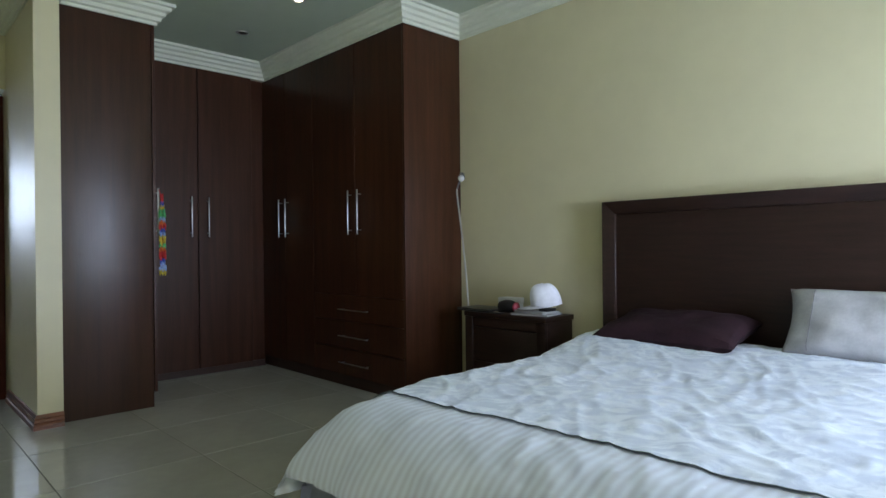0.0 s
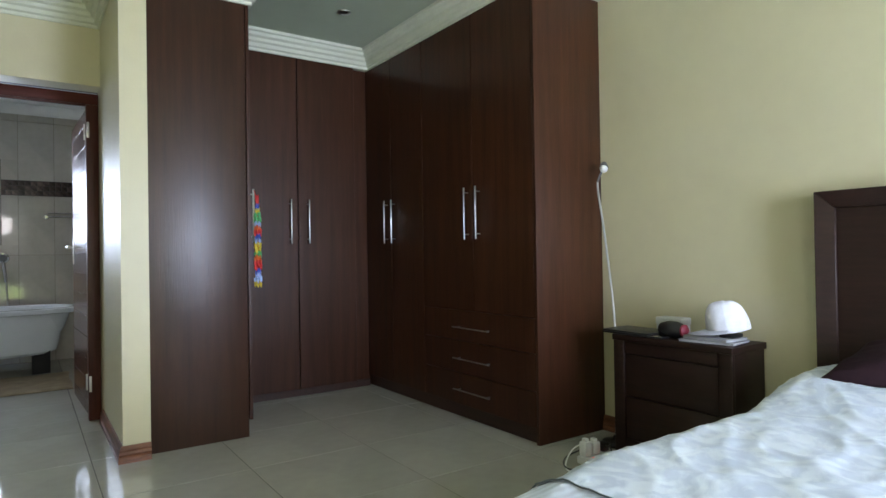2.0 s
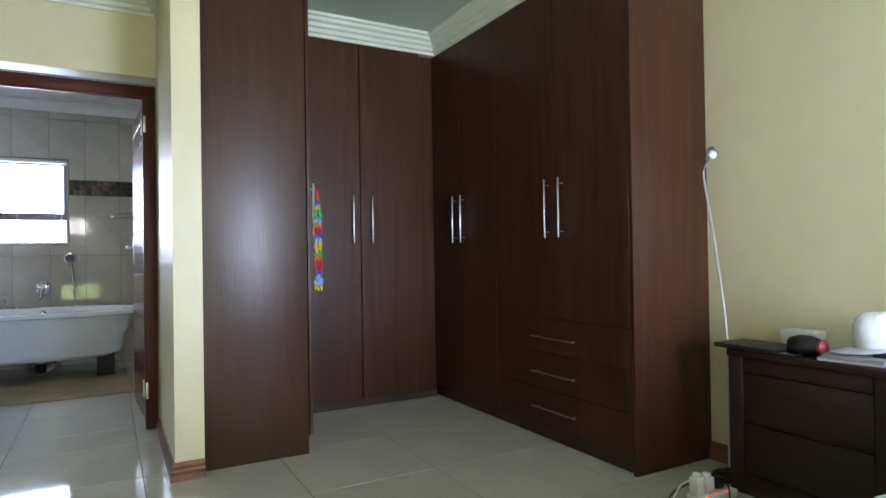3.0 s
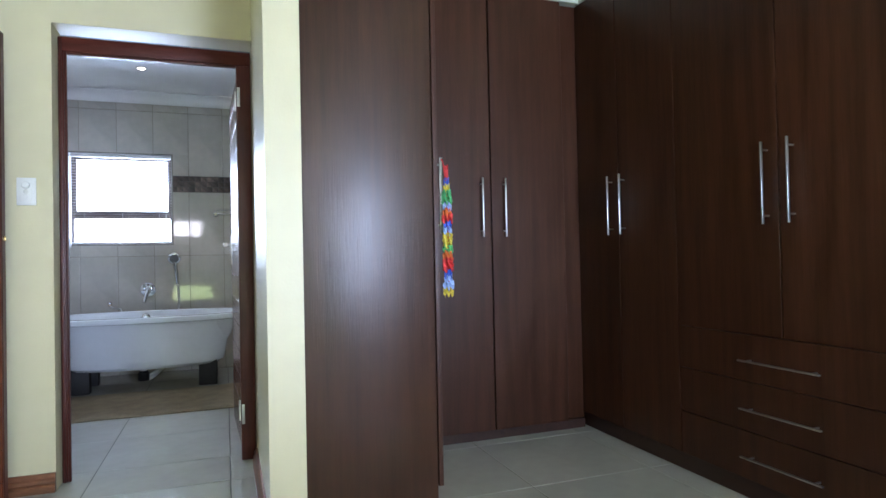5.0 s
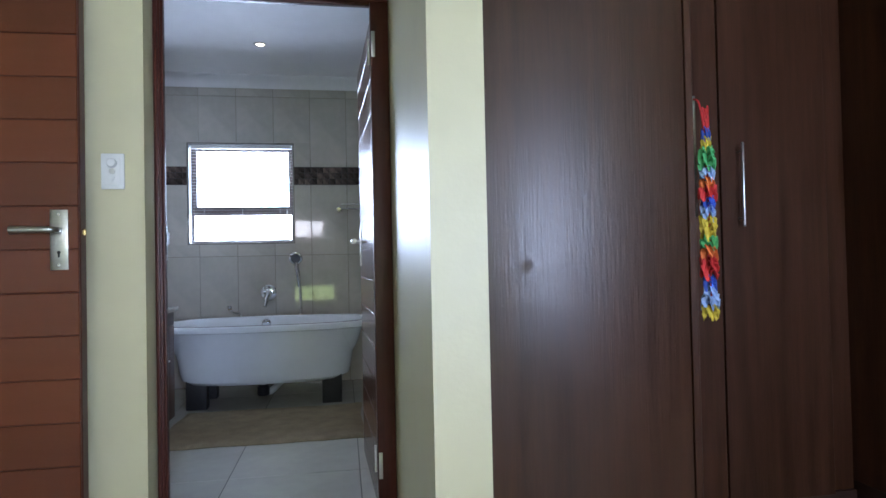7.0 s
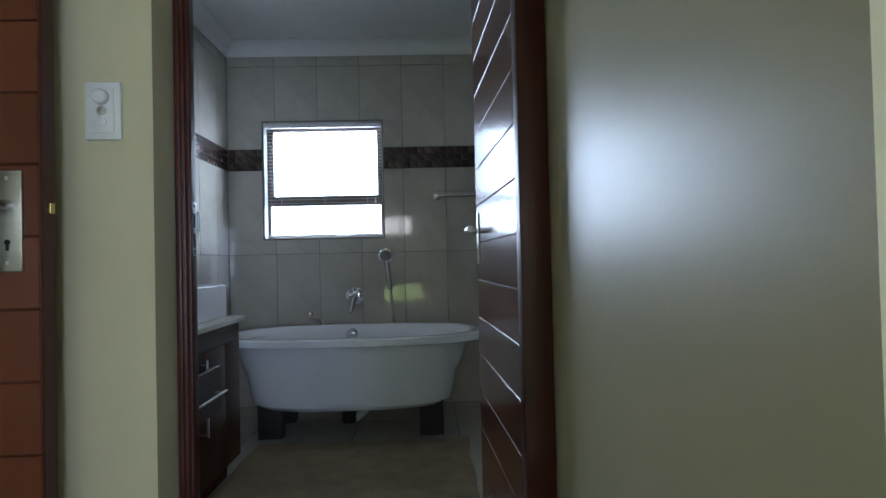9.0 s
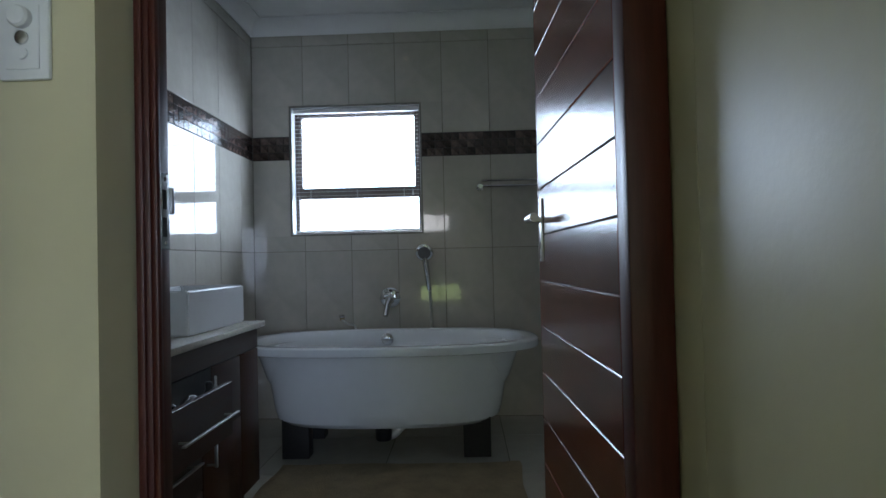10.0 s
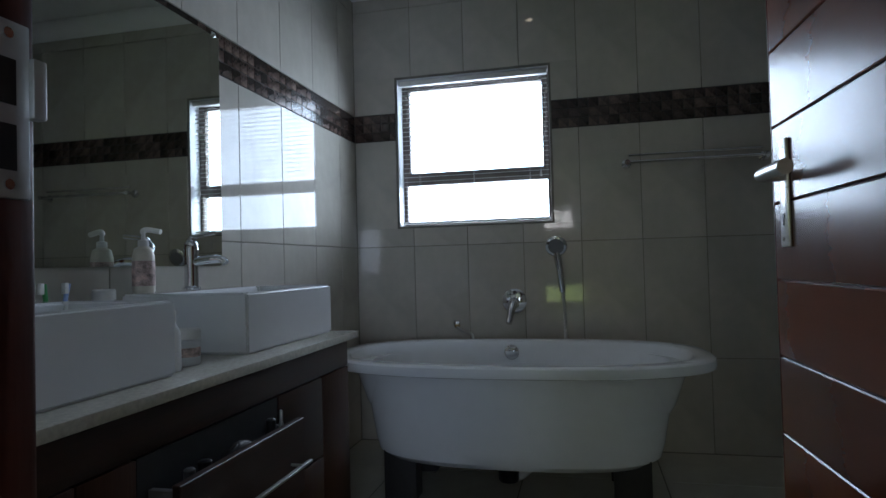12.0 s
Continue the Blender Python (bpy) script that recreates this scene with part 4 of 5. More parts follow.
part("tray", box_bm((-2.865, 3.525, NZ), (-2.722, 3.605, NZ + 0.06), 0.003), CARD, cbox)
part("lid", box_bm((-2.868, 3.522, NZ + 0.045), (-2.719, 3.608, NZ + 0.082), 0.004), CARD, cbox)
purse = thing("glasses_case", (-2.685, 3.430, NZ), "soft black pouch with a pink red end", "pouch")
bm = lathe_bm([(0.004, -0.075), (0.03, -0.06), (0.042, -0.02), (0.042, 0.02), (0.034, 0.05), (0.028, 0.06)], "x", (-2.705, 3.430, NZ + 0.038))
part("pouch", bm, BLACKP, purse)
part("end", lathe_bm([(0.029, 0.0), (0.03, 0.012), (0.018, 0.022), (0.004, 0.024)], "x", (-2.647, 3.430, NZ + 0.038)), PINK, purse, "pink red end cap")
for i, (dz, t, m, lab, x0, x1, y0, y1, rot) in enumerate(((0.0, 0.012, PAPER, "white magazine under the cap", -0.125, 0.125, -0.09, 0.09, 8), (0.0125, 0.014, PAPER, "white printed paperback beneath the cap", -0.11, 0.115, -0.075, 0.08, -4))):
    bk = thing("magazine" if not i else "book", (-2.505, 3.440, NZ + dz), lab, "book")
    blk = part("pages", box_bm((x0 + 0.002, y0 + 0.002, 0.0015), (x1 - 0.002, y1 - 0.002, t - 0.0015)), PAPER, None)
    cov = part("cover", box_bm((x0, y0, t - 0.0015), (x1, y1, t), 0.0005), PAPER, None)
    for o in (blk, cov):
        o.parent = bk
    bk.matrix_basis = pose(-2.500, 3.445, NZ + dz, 0, 0, rot)
wallet = thing("wallet", (-2.435, 3.470, NZ + 0.027), "dark leather wallet beside the cap", "wallet")
part("leather", box_bm((-2.455, 3.410, NZ + 0.027), (-2.390, 3.500, NZ + 0.045), 0.006), BLACKP, wallet)

cap = thing("cap", (-2.515, 3.440, NZ + 0.027), "white cotton baseball cap", "cap")
CM = pose(-2.447, 3.478, NZ + 0.064, 0, 11, 224)


def crown(u, v):
    a = 2 * math.pi * u
    b = v * math.pi / 2
    front = max(0.0, math.cos(a))
    r = 0.084 * math.cos(b) ** (0.62 - 0.12 * front)
    dent = 1 - 0.05 * max(0.0, noise.noise((2.2 * math.cos(a), 2.2 * math.sin(a), 1.6 * b))) * math.cos(b)
    seam = 1 - 0.012 * abs(math.cos(3 * a)) ** 14 * math.cos(b)
    return CM @ Vector((r * math.cos(a) * 1.12 * dent * seam, r * math.sin(a) * 0.95 * dent * seam, 0.124 * math.sin(b) ** 0.92 * (1 + 0.04 * front) - 0.012 * (1 - front) * (1 - v)))


bm = grid_bm(crown, 48, 16, closed_u=True)
bmesh.ops.remove_doubles(bm, verts=bm.verts[:], dist=0.0008)
part("crown", bm, CAPCOT, cap)


def brim(u, v):
    a = (u - 0.5) * math.radians(158)
    r0 = 0.086
    reach = 0.080 * max(0.0, math.cos(a * 1.13)) ** 0.55
    x = r0 * math.cos(a) * 1.11 + reach * v
    y = r0 * math.sin(a) * 0.96 * (1 + 0.04 * v)
    return CM @ Vector((x, y, 0.010 - 0.002 * v - 2.4 * y * y * (0.3 + 0.7 * v)))


bm = grid_bm(brim, 28, 8)
bmesh.ops.solidify(bm, geom=bm.faces[:], thickness=0.003)
part("brim", bm, CAPCOT, cap)
part("button", lathe_bm([(0.007, -0.002), (0.006, 0.003), (0.002, 0.005)], at=CM @ Vector((0, 0, 0.124)), sides=12), CAPCOT, cap)
for k in range(6):
    part("seam", tube_bm([crown(k / 6 + 0.04, v / 12) + Vector((0, 0, 0.0006)) for v in range(12)], 0.0011, 5), CAPCOT, cap)

# leaning floor lamp
lamp = thing("floor_lamp", (-3.065, 3.445, 0), "slim silver floor lamp with a bare white bulb beside the wardrobe", "floor lamp")
part("base", lathe_bm([(0.075, 0), (0.077, 0.012), (0.07, 0.022), (0.02, 0.03), (0.012, 0.05)], at=(-3.070, 3.445, 0.0), sides=28), BLACKP, lamp, "round dark base")
part("pole", tube_bm(smooth_path([(-3.070, 3.445, 0.03), (-3.085, 3.470, 0.6), (-3.165, 3.505, 1.05), (-3.232, 3.525, 1.36), (-3.240, 3.528, 1.425)], 6), 0.0058, 10), NICKEL, lamp)
part("neck", tube_bm(smooth_path([(-3.240, 3.528, 1.425), (-3.222, 3.532, 1.465), (-3.196, 3.538, 1.502)], 5), 0.0055, 8), MIDGREY, lamp)
sh = part("shade", lathe_bm([(0.010, -0.050), (0.017, -0.046), (0.019, -0.02), (0.019, 0.0), (0.025, 0.010), (0.022, 0.010), (0.016, 0.0), (0.008, -0.015)], "x", (0, 0, 0), 20), MIDGREY, None, "small dark metal lamp holder")
sh.parent = lamp
sh.matrix_parent_inverse = lamp.matrix_basis.inverted()
sh.matrix_basis = pose(-3.186, 3.520, 1.503, 0, 28, -50)
part("bulb", lathe_bm([(0.008, 0.0), (0.012, 0.006), (0.019, 0.014), (0.022, 0.026), (0.019, 0.038), (0.010, 0.046), (0.002, 0.048)], "x", (0, 0, 0), 18), WHITEP, sh, "white frosted bulb").matrix_parent_inverse = Matrix.Identity(4)

# extension block and its leads
strip = thing("extension_block", (-3.000, 3.200, 0), "white multi-plug extension block with red indicator lights", "extension lead")
part("block", box_bm((-3.055, 3.090, 0.0), (-2.970, 3.310, 0.038), 0.008), WHITEP, strip)
for y in (3.13, 3.19, 3.25):
    part("indicator", box_bm((-2.985, y - 0.004, 0.036), (-2.976, y + 0.004, 0.041), 0.002), LEDGLOW, strip, "red glowing indicator")
for y, h in ((3.12, 0.07), (3.18, 0.06)):
    pl = part("plug", box_bm((-3.045, y - 0.024, 0.039), (-3.000, y + 0.024, 0.039 + h), 0.008), WHITEP, strip, "white plug")
    part("pin_housing", box_bm((-3.038, y - 0.012, 0.038 + h), (-3.008, y + 0.012, 0.055 + h), 0.006), WHITEP, pl)
part("plug", box_bm((-3.042, 3.225, 0.039), (-3.002, 3.270, 0.085), 0.008), BLACKP, strip, "black plug")
SHIFT = Vector((0.06, -0.03, 0))
strip.location = strip.location + SHIFT
for m, pts in ((WHITEP, [(-2.990, 3.130, 0.02), (-2.940, 3.060, 0.006), (-2.860, 3.080, 0.006), (-2.760, 3.150, 0.006), (-2.660, 3.160, 0.006)]),
               (BLACKP, [(-3.010, 3.245, 0.07), (-2.950, 3.220, 0.07), (-2.900, 3.170, 0.006), (-2.780, 3.120, 0.006), (-2.690, 3.130, 0.006)]),
               (BLACKP, [(-3.020, 3.250, 0.08), (-3.050, 3.330, 0.05), (-3.130, 3.370, 0.006), (-3.170, 3.270, 0.006), (-3.130, 3.090, 0.006), (-3.020, 2.990, 0.006), (-2.930, 3.050, 0.006)]),
               (BLACKP, [(-3.070, 3.450, 0.006), (-3.100, 3.370, 0.02), (-3.140, 3.310, 0.006), (-3.090, 3.190, 0.006), (-3.055, 3.130, 0.02)]),
               (WHITEP, [(-3.020, 3.120, 0.105), (-3.060, 3.070, 0.07), (-3.060, 3.020, 0.006), (-2.970, 2.970, 0.006), (-2.890, 3.060, 0.006), (-2.870, 3.270, 0.006)]),
               (WHITEP, [(-3.050, 3.340, 0.02), (-3.100, 3.370, 0.006), (-3.170, 3.360, 0.006), (-3.230, 3.430, 0.006)])):
    pts = [Vector(p) + SHIFT for p in pts]
    c = thing("power_cord", pts[-1], "%s power lead lying on the floor" % ("black" if m is BLACKP else "white"), "cable")
    part("lead", tube_bm(smooth_path(pts, 6), 0.0035, 7), m, c)

# ---------- bathroom ----------
# vanity
VX0, VX1, VY = -7.005, DIVB - 0.004, 0.030
van = thing("vanity_cabinet", (-6.2, -0.15, 0), "dark wenge vanity cabinet with drawers and steel handles", "vanity")
part("body", box_bm((VX0 + 0.02, BY + 0.002, 0.10), (VX1, VY - 0.02, 0.737), 0.002), WENGE, van)
part("plinth", box_bm((VX0 + 0.05, BY + 0.002, 0.0), (VX1, VY - 0.06, 0.10)), WENGE, van)
# black panel on the solid body, in place of a shaded opening
part("opening_shade_panel", box_bm((-6.515, VY - 0.021, 0.425), (-6.012, VY - 0.006, 0.655)), BLACKB, van, "black panel standing for the shade behind the pulled drawer")
OUT = 0.072
drawer = part("drawer", box_bm((-6.505, VY + OUT - 0.018, 0.428), (-6.025, VY + OUT, 0.608), 0.0018, 1), WENGE_H, van, "top drawer pulled part way out")
bar_handle(drawer, (-6.475, VY + OUT, 0.512), (-6.07, VY + OUT, 0.512), (0, 1, 0))
for x in (-6.485, -6.045):
    part("drawer_side", box_bm((x - 0.007, VY - 0.005, 0.44), (x + 0.007, VY + OUT - 0.019, 0.592), 0.001), MIDGREY, drawer, "grey metal drawer side")
part("drawer_bottom", box_bm((-6.477, VY - 0.005, 0.445), (-6.053, VY + OUT - 0.019, 0.455)), WHITEP, drawer)
part("front_panel", box_bm((-6.78, VY - 0.02, 0.425), (-6.518, VY - 0.003, 0.655), 0.002), WENGE_H, van)
d = part("door", box_bm((-6.008, VY - 0.02, 0.425), (-5.88, VY - 0.003, 0.655), 0.002), WENGE, van)
bar_handle(d, (-5.93, VY - 0.003, 0.49), (-5.93, VY - 0.003, 0.617), (0, 1, 0))
d = part("door", box_bm((-6.78, VY - 0.02, 0.10), (-6.432, VY - 0.002, 0.421), 0.002), WENGE, van)
bar_handle(d, (-6.465, VY - 0.002, 0.325), (-6.465, VY - 0.002, 0.405), (0, 1, 0))
d = part("drawer", box_bm((-6.428, VY - 0.02, 0.265), (-5.88, VY - 0.002, 0.421), 0.002), WENGE_H, van)
bar_handle(d, (-6.36, VY - 0.002, 0.375), (-5.96, VY - 0.002, 0.375), (0, 1, 0))
d = part("drawer", box_bm((-6.428, VY - 0.02, 0.10), (-5.88, VY - 0.002, 0.261), 0.002), WENGE_H, van)
bar_handle(d, (-6.36, VY - 0.002, 0.21), (-5.96, VY - 0.002, 0.21), (0, 1, 0))
part("end_stile", box_bm((-5.876, VY - 0.02, 0.10), (VX1, VY - 0.003, 0.656), 0.002), WENGE, van)
part("front_rail", box_bm((VX0 + 0.02, VY - 0.02, 0.659), (VX1, VY - 0.003, 0.737), 0.002), WENGE_H, van)
part("end_stile", box_bm((VX0 + 0.02, VY - 0.02, 0.10), (-6.784, VY - 0.003, 0.656), 0.002), WENGE, van)
top = part("worktop", box_bm((VX0 - 0.035, BY + 0.001, 0.742), (VX1, 0.043, 0.7655), 0.003), STONE, van, "pale speckled quartz worktop")


def basin(name, x0, x1, y0, y1, z0, z1):
    """A square ceramic vessel basin: outer shell, rim and hollow."""
    b = thing(name, ((x0 + x1) / 2, (y0 + y1) / 2, z0), "white square ceramic vessel basin on the vanity top", "basin", group="basins")
    bm = box_bm((x0, y0, z0), (x1, y1, z1))
    topf = max(bm.faces, key=lambda f: f.calc_center_median().z)
    r = bmesh.ops.inset_region(bm, faces=[topf], thickness=0.016)
    inner = topf
    for v in inner.verts:
        if v.co.y < (y0 + y1) / 2:
            v.co.y += 0.10
    e = bmesh.ops.extrude_face_region(bm, geom=[inner])
    vs = [g for g in e["geom"] if isinstance(g, bmesh.types.BMVert)]
    bmesh.ops.translate(bm, verts=vs, vec=(0, 0, -0.10))
    c = sum((v.co for v in vs), Vector()) / len(vs)
    for v in vs:
        v.co = c + (v.co - c) * 0.86
    bmesh.ops.delete(bm, geom=[inner] if inner.is_valid and inner.calc_center_median().z > z1 - 0.02 else [], context="FACES")
    bmesh.ops.bevel(bm, geom=bm.edges[:], offset=0.006, segments=3, affect="EDGES")
    part("bowl", bm, CERAMIC, b)
    part("waste", lathe_bm([(0.02, 0.0), (0.02, 0.004), (0.012, 0.006)], at=(c.x, c.y, z1 - 0.105)), CHROME, b, "chrome waste")
    return b


def mixer(x, y, z):
    t = thing("basin_mixer", (x, y, z), "chrome single-lever basin mixer tap", "tap", group="basin taps")
    part("body", lathe_bm([(0.027, 0), (0.027, 0.006), (0.021, 0.012), (0.020, 0.10), (0.022, 0.115), (0.021, 0.14), (0.012, 0.152)], at=(x, y, z)), CHROME, t)
    part("spout", tube_bm(smooth_path([(x, y + 0.012, z + 0.085), (x, y + 0.06, z + 0.092), (x, y + 0.105, z + 0.090), (x, y + 0.118, z + 0.078)], 5), [0.014] * 8 + [0.012] * 8, 12), CHROME, t)
    part("lever", tube_bm(smooth_path([(x, y - 0.004, z + 0.148), (x, y + 0.02, z + 0.163), (x, y + 0.085, z + 0.172)], 5), [0.012] * 4 + [0.007] * 7, 10), CHROME, t)


basin("basin", -7.01, -6.484, -0.415, -0.038, 0.766, 0.925)
basin("basin", -6.207, -5.68, -0.415, -0.038, 0.766, 0.925)
mixer(-6.73, -0.375, 0.926)
mixer(-5.94, -0.375, 0.926)

soap = thing("soap_dispenser", (-6.535, -0.385, 0.926), "cream lotion pump bottle with a pink label", "soap bottle")
SX, SY, SZ = -6.535, -0.385, 0.926
part("bottle", lathe_bm([(0.026, 0), (0.029, 0.006), (0.029, 0.10), (0.024, 0.122), (0.012, 0.13)], at=(SX, SY, SZ), sides=24), LOTION, soap)
part("label", lathe_bm([(0.0295, 0.02), (0.0297, 0.021), (0.0297, 0.088), (0.0295, 0.089)], at=(SX, SY, SZ), sides=24), LABEL, soap, "printed pink label")
part("collar", lathe_bm([(0.014, 0.13), (0.014, 0.145), (0.006, 0.148), (0.005, 0.165)], at=(SX, SY, SZ)), WHITEP, soap)
part("pump", tube_bm(smooth_path([(SX, SY, SZ + 0.165), (SX, SY, SZ + 0.172), (SX - 0.005, SY + 0.012, SZ + 0.175), (SX - 0.01, SY + 0.048, SZ + 0.168)], 4), 0.0075, 8), WHITEP, soap)

JX, JY = -6.335, -0.105
jar = thing("cosmetic_jar", (JX, JY, 0.766), "small white cosmetic jar with printed bands", "jar")
part("jar", lathe_bm([(0.026, 0), (0.028, 0.005), (0.028, 0.055), (0.024, 0.06)], at=(JX, JY, 0.766)), CARD, jar)
part("lid", lathe_bm([(0.029, 0.06), (0.029, 0.08), (0.026, 0.084)], at=(JX, JY, 0.766)), WHITEP, jar)
part("band", lathe_bm([(0.0283, 0.02), (0.0285, 0.021), (0.0285, 0.04), (0.0283, 0.041)], at=(JX, JY, 0.766)), LABEL, jar)
tubeb = thing("cream_bottle", (-6.25, -0.085, 0.766), "slim white cream bottle beside the basin", "bottle")
part("bottle", lathe_bm([(0.020, 0), (0.022, 0.005), (0.020, 0.085), (0.010, 0.105)], at=(-6.25, -0.085, 0.766)), WHITEP, tubeb)
part("cap", lathe_bm([(0.011, 0.105), (0.011, 0.13), (0.008, 0.134)], at=(-6.25, -0.085, 0.766)), WHITEP, tubeb)
tall = thing("cream_bottle", (-6.43, -0.42, 0.766), "tall white bottle with a broad lid", "bottle")
part("bottle", lathe_bm([(0.024, 0), (0.027, 0.005), (0.027, 0.14), (0.022, 0.148)], at=(-6.43, -0.42, 0.766)), CARD, tall)
part("lid", lathe_bm([(0.028, 0.148), (0.028, 0.172), (0.025, 0.176)], at=(-6.43, -0.42, 0.766)), WHITEP, tall)
cup = thing("toothbrush_cup", (-6.27, -0.415, 0.766), "blue and green toothbrushes in a white cup", "toothbrush")
part("cup", lathe_bm([(0.026, 0), (0.032, 0.10), (0.030, 0.10), (0.024, 0.004)], at=(-6.27, -0.415, 0.766)), WHITEP, cup)
for dx, dy, m, lab in ((-0.020, 0.022, LEI[5], "blue toothbrush"), (0.016, -0.010, LEI[3], "green toothbrush")):
    x, y = -6.27 + dx, -0.415 + dy
    tb = part("toothbrush", tube_bm([(-6.27 - dx * 0.4, -0.415, 0.772), (-6.27 + dx * 0.7, -0.415 + dy * 0.7, 0.90), (x, y, 0.962)], [0.0045, 0.0045, 0.006], 8), m, cup, lab)
    part("bristles", box_bm((x + 0.003, y - 0.006, 0.938), (x + 0.014, y + 0.006, 0.964), 0.002), WHITEP, tb)

# toiletries in the open drawer
for x, y, r0, h, m, lab in ((-6.425, 0.055, 0.016, 0.168, BLACKP, "small black toiletry bottle in the open drawer"), (-6.462, 0.062, 0.006, 0.180, STEEL, "slim metal tube standing in the open drawer"),
                            (-6.17, 0.05, 0.019, 0.150, BLACKP, "dark round jar in the open drawer"), (-6.115, 0.055, 0.015, 0.152, MIDGREY, "grey round bottle in the open drawer")):
    t = thing("toiletry_bottle", (x, y, 0.455), lab, "bottle", group="toiletries in the drawer")
    part("bottle", lathe_bm([(r0 * 0.9, 0.0), (r0, 0.004), (r0, h * 0.8), (r0 * 0.7, h * 0.86)], at=(x, y, 0.4555), sides=16), m, t)
    part("cap", lathe_bm([(r0 * 0.75, h * 0.86), (r0 * 0.75, h * 0.98), (r0 * 0.5, h)], at=(x, y, 0.4555), sides=16), m, t)
pouch = thing("toiletry_pouch", (-6.29, 0.05, 0.455), "crumpled black pouch in the open drawer", "pouch")
part("fabric", grid_bm(lambda u, v: Vector((-6.29 + 0.085 * math.cos(6.2832 * u) * math.sin(math.pi * v), 0.052 + 0.024 * math.sin(6.2832 * u) * math.sin(math.pi * v),
     0.532 - 0.076 * math.cos(math.pi * v) + 0.01 * noise.noise((9 * math.cos(6.2832 * u), 7 * v, 2.0)) * math.sin(math.pi * v))), 30, 14, closed_u=True), BLACKB, pouch)

mirror = thing("mirror", (-6.3, BY, 1.0), "large frameless wall mirror above the basins", "mirror")
part("glass", box_bm((-7.015, BY + 0.002, 1.0), (DIVB - 0.05, BY + 0.007, 1.815), 0.001, 1), MIRROR, mirror)
for x in (-6.98, -6.3):
    part("clip", box_bm((x - 0.012, BY + 0.001, 1.809), (x + 0.012, BY + 0.012, 1.825), 0.003), CHROME, mirror)

# bathtub
TCX, TCY = -7.755, 0.49
tub = thing("bathtub", (TCX, TCY, 0), "white freestanding acrylic bathtub on black blocks", "bathtub")


def oval(a, hl, hw, n=3.0):
    c, s = math.cos(a), math.sin(a)
    return Vector((TCX + hw * math.copysign(abs(s) ** (2 / n), s), TCY + hl * math.copysign(abs(c) ** (2 / n), c)))


SHELL = [(0.50, 0.26, 0.172, 2.8), (0.565, 0.31, 0.178, 2.8), (0.598, 0.333, 0.200, 2.8), (0.612, 0.343, 0.25, 2.8), (0.634, 0.351, 0.38, 2.8), (0.650, 0.362, 0.50, 2.8), (0.660, 0.372, 0.548, 2.8)]
RIM = [(0.795, 0.418, 0.548, 2.7), (0.812, 0.428, 0.553, 2.7), (0.815, 0.430, 0.565, 2.7), (0.812, 0.428, 0.588, 2.7), (0.800, 0.420, 0.596, 2.7), (0.745, 0.375, 0.597, 2.7), (0.732, 0.362, 0.592, 2.7), (0.715, 0.35, 0.56, 2.7)]
HOLLOW = [(0.66, 0.325, 0.40, 2.6), (0.58, 0.30, 0.27, 2.6), (0.50, 0.26, 0.235, 2.6), (0.30, 0.15, 0.228, 2.4)]


def rings_bm(rows, sides=72):
    bm = bmesh.new()
    rr = [[bm.verts.new((*oval(2 * math.pi * k / sides, hl, hw, n), z)) for k in range(sides)] for hl, hw, z, n in rows]
    for a, b in zip(rr, rr[1:]):
        for k in range(sides):
            bm.faces.new((a[k], a[(k + 1) % sides], b[(k + 1) % sides], b[k]))
    bm.faces.new(rr[0][::-1])
    bm.faces.new(rr[-1])
    return bm


part("shell", rings_bm(SHELL + RIM + HOLLOW), ACRYL, tub)
for y in (0.022, 0.961):
    for x in (-7.588, -7.94):
        part("foot_block", box_bm((x - 0.05, y - 0.07, 0.0), (x + 0.045, y + 0.07, 0.205), 0.004), BLACKB, tub, "black painted wooden block")
part("waste_trap", tube_bm(smooth_path([(-7.70, 0.46, 0.165), (-7.70, 0.46, 0.09), (-7.72, 0.50, 0.07), (-7.78, 0.54, 0.09), (-8.03, 0.56, 0.09)], 6), 0.024, 12), WHITEP, tub)
part("waste_trap", lathe_bm([(0.04, 0.05), (0.045, 0.06), (0.045, 0.11), (0.03, 0.13)], at=(-7.70, 0.46, 0)), BLACKP, tub, "black waste trap")
part("overflow", lathe_bm([(0.036, -0.03), (0.036, 0.008), (0.029, 0.016), (0.016, 0.020), (0.005, 0.021)], "x", (-8.090, 0.44, 0.540), 24), CHROME, tub)

mix = thing("bath_mixer", (BX, 0.43, 0.77), "chrome wall-mounted bath mixer with lever", "tap")
part("plate", lathe_bm([(0.066, 0), (0.066, 0.006), (0.06, 0.010)], "x", (BX, 0.43, 0.775), 32), CHROME, mix)
part("body", lathe_bm([(0.03, 0.008), (0.03, 0.05), (0.026, 0.06)], "x", (BX, 0.43, 0.765), 24), CHROME, mix)
part("lever", tube_bm([(BX + 0.05, 0.43, 0.765), (BX + 0.075, 0.42, 0.73), (BX + 0.115, 0.41, 0.665)], [0.024, 0.020, 0.016], 12), CHROME, mix)
part("diverter", tube_bm([(BX + 0.008, 0.435, 0.818), (BX + 0.03, 0.435, 0.822)], 0.011, 12), CHROME, mix)

shower = thing("hand_shower", (BX, 0.665, 1.08), "chrome hand shower on a wall bracket with flexible hose", "hand shower")
part("bracket", lathe_bm([(0.026, 0), (0.026, 0.01), (0.016, 0.016), (0.014, 0.05)], "x", (BX, 0.668, 1.06), 20), CHROME, shower)
hd = part("head", lathe_bm([(0.0, -0.012), (0.035, -0.01), (0.054, 0.004), (0.056, 0.014), (0.05, 0.018), (0.0, 0.020)], "x", (0, 0, 0), 28), CHROME, None)
hd.parent = shower
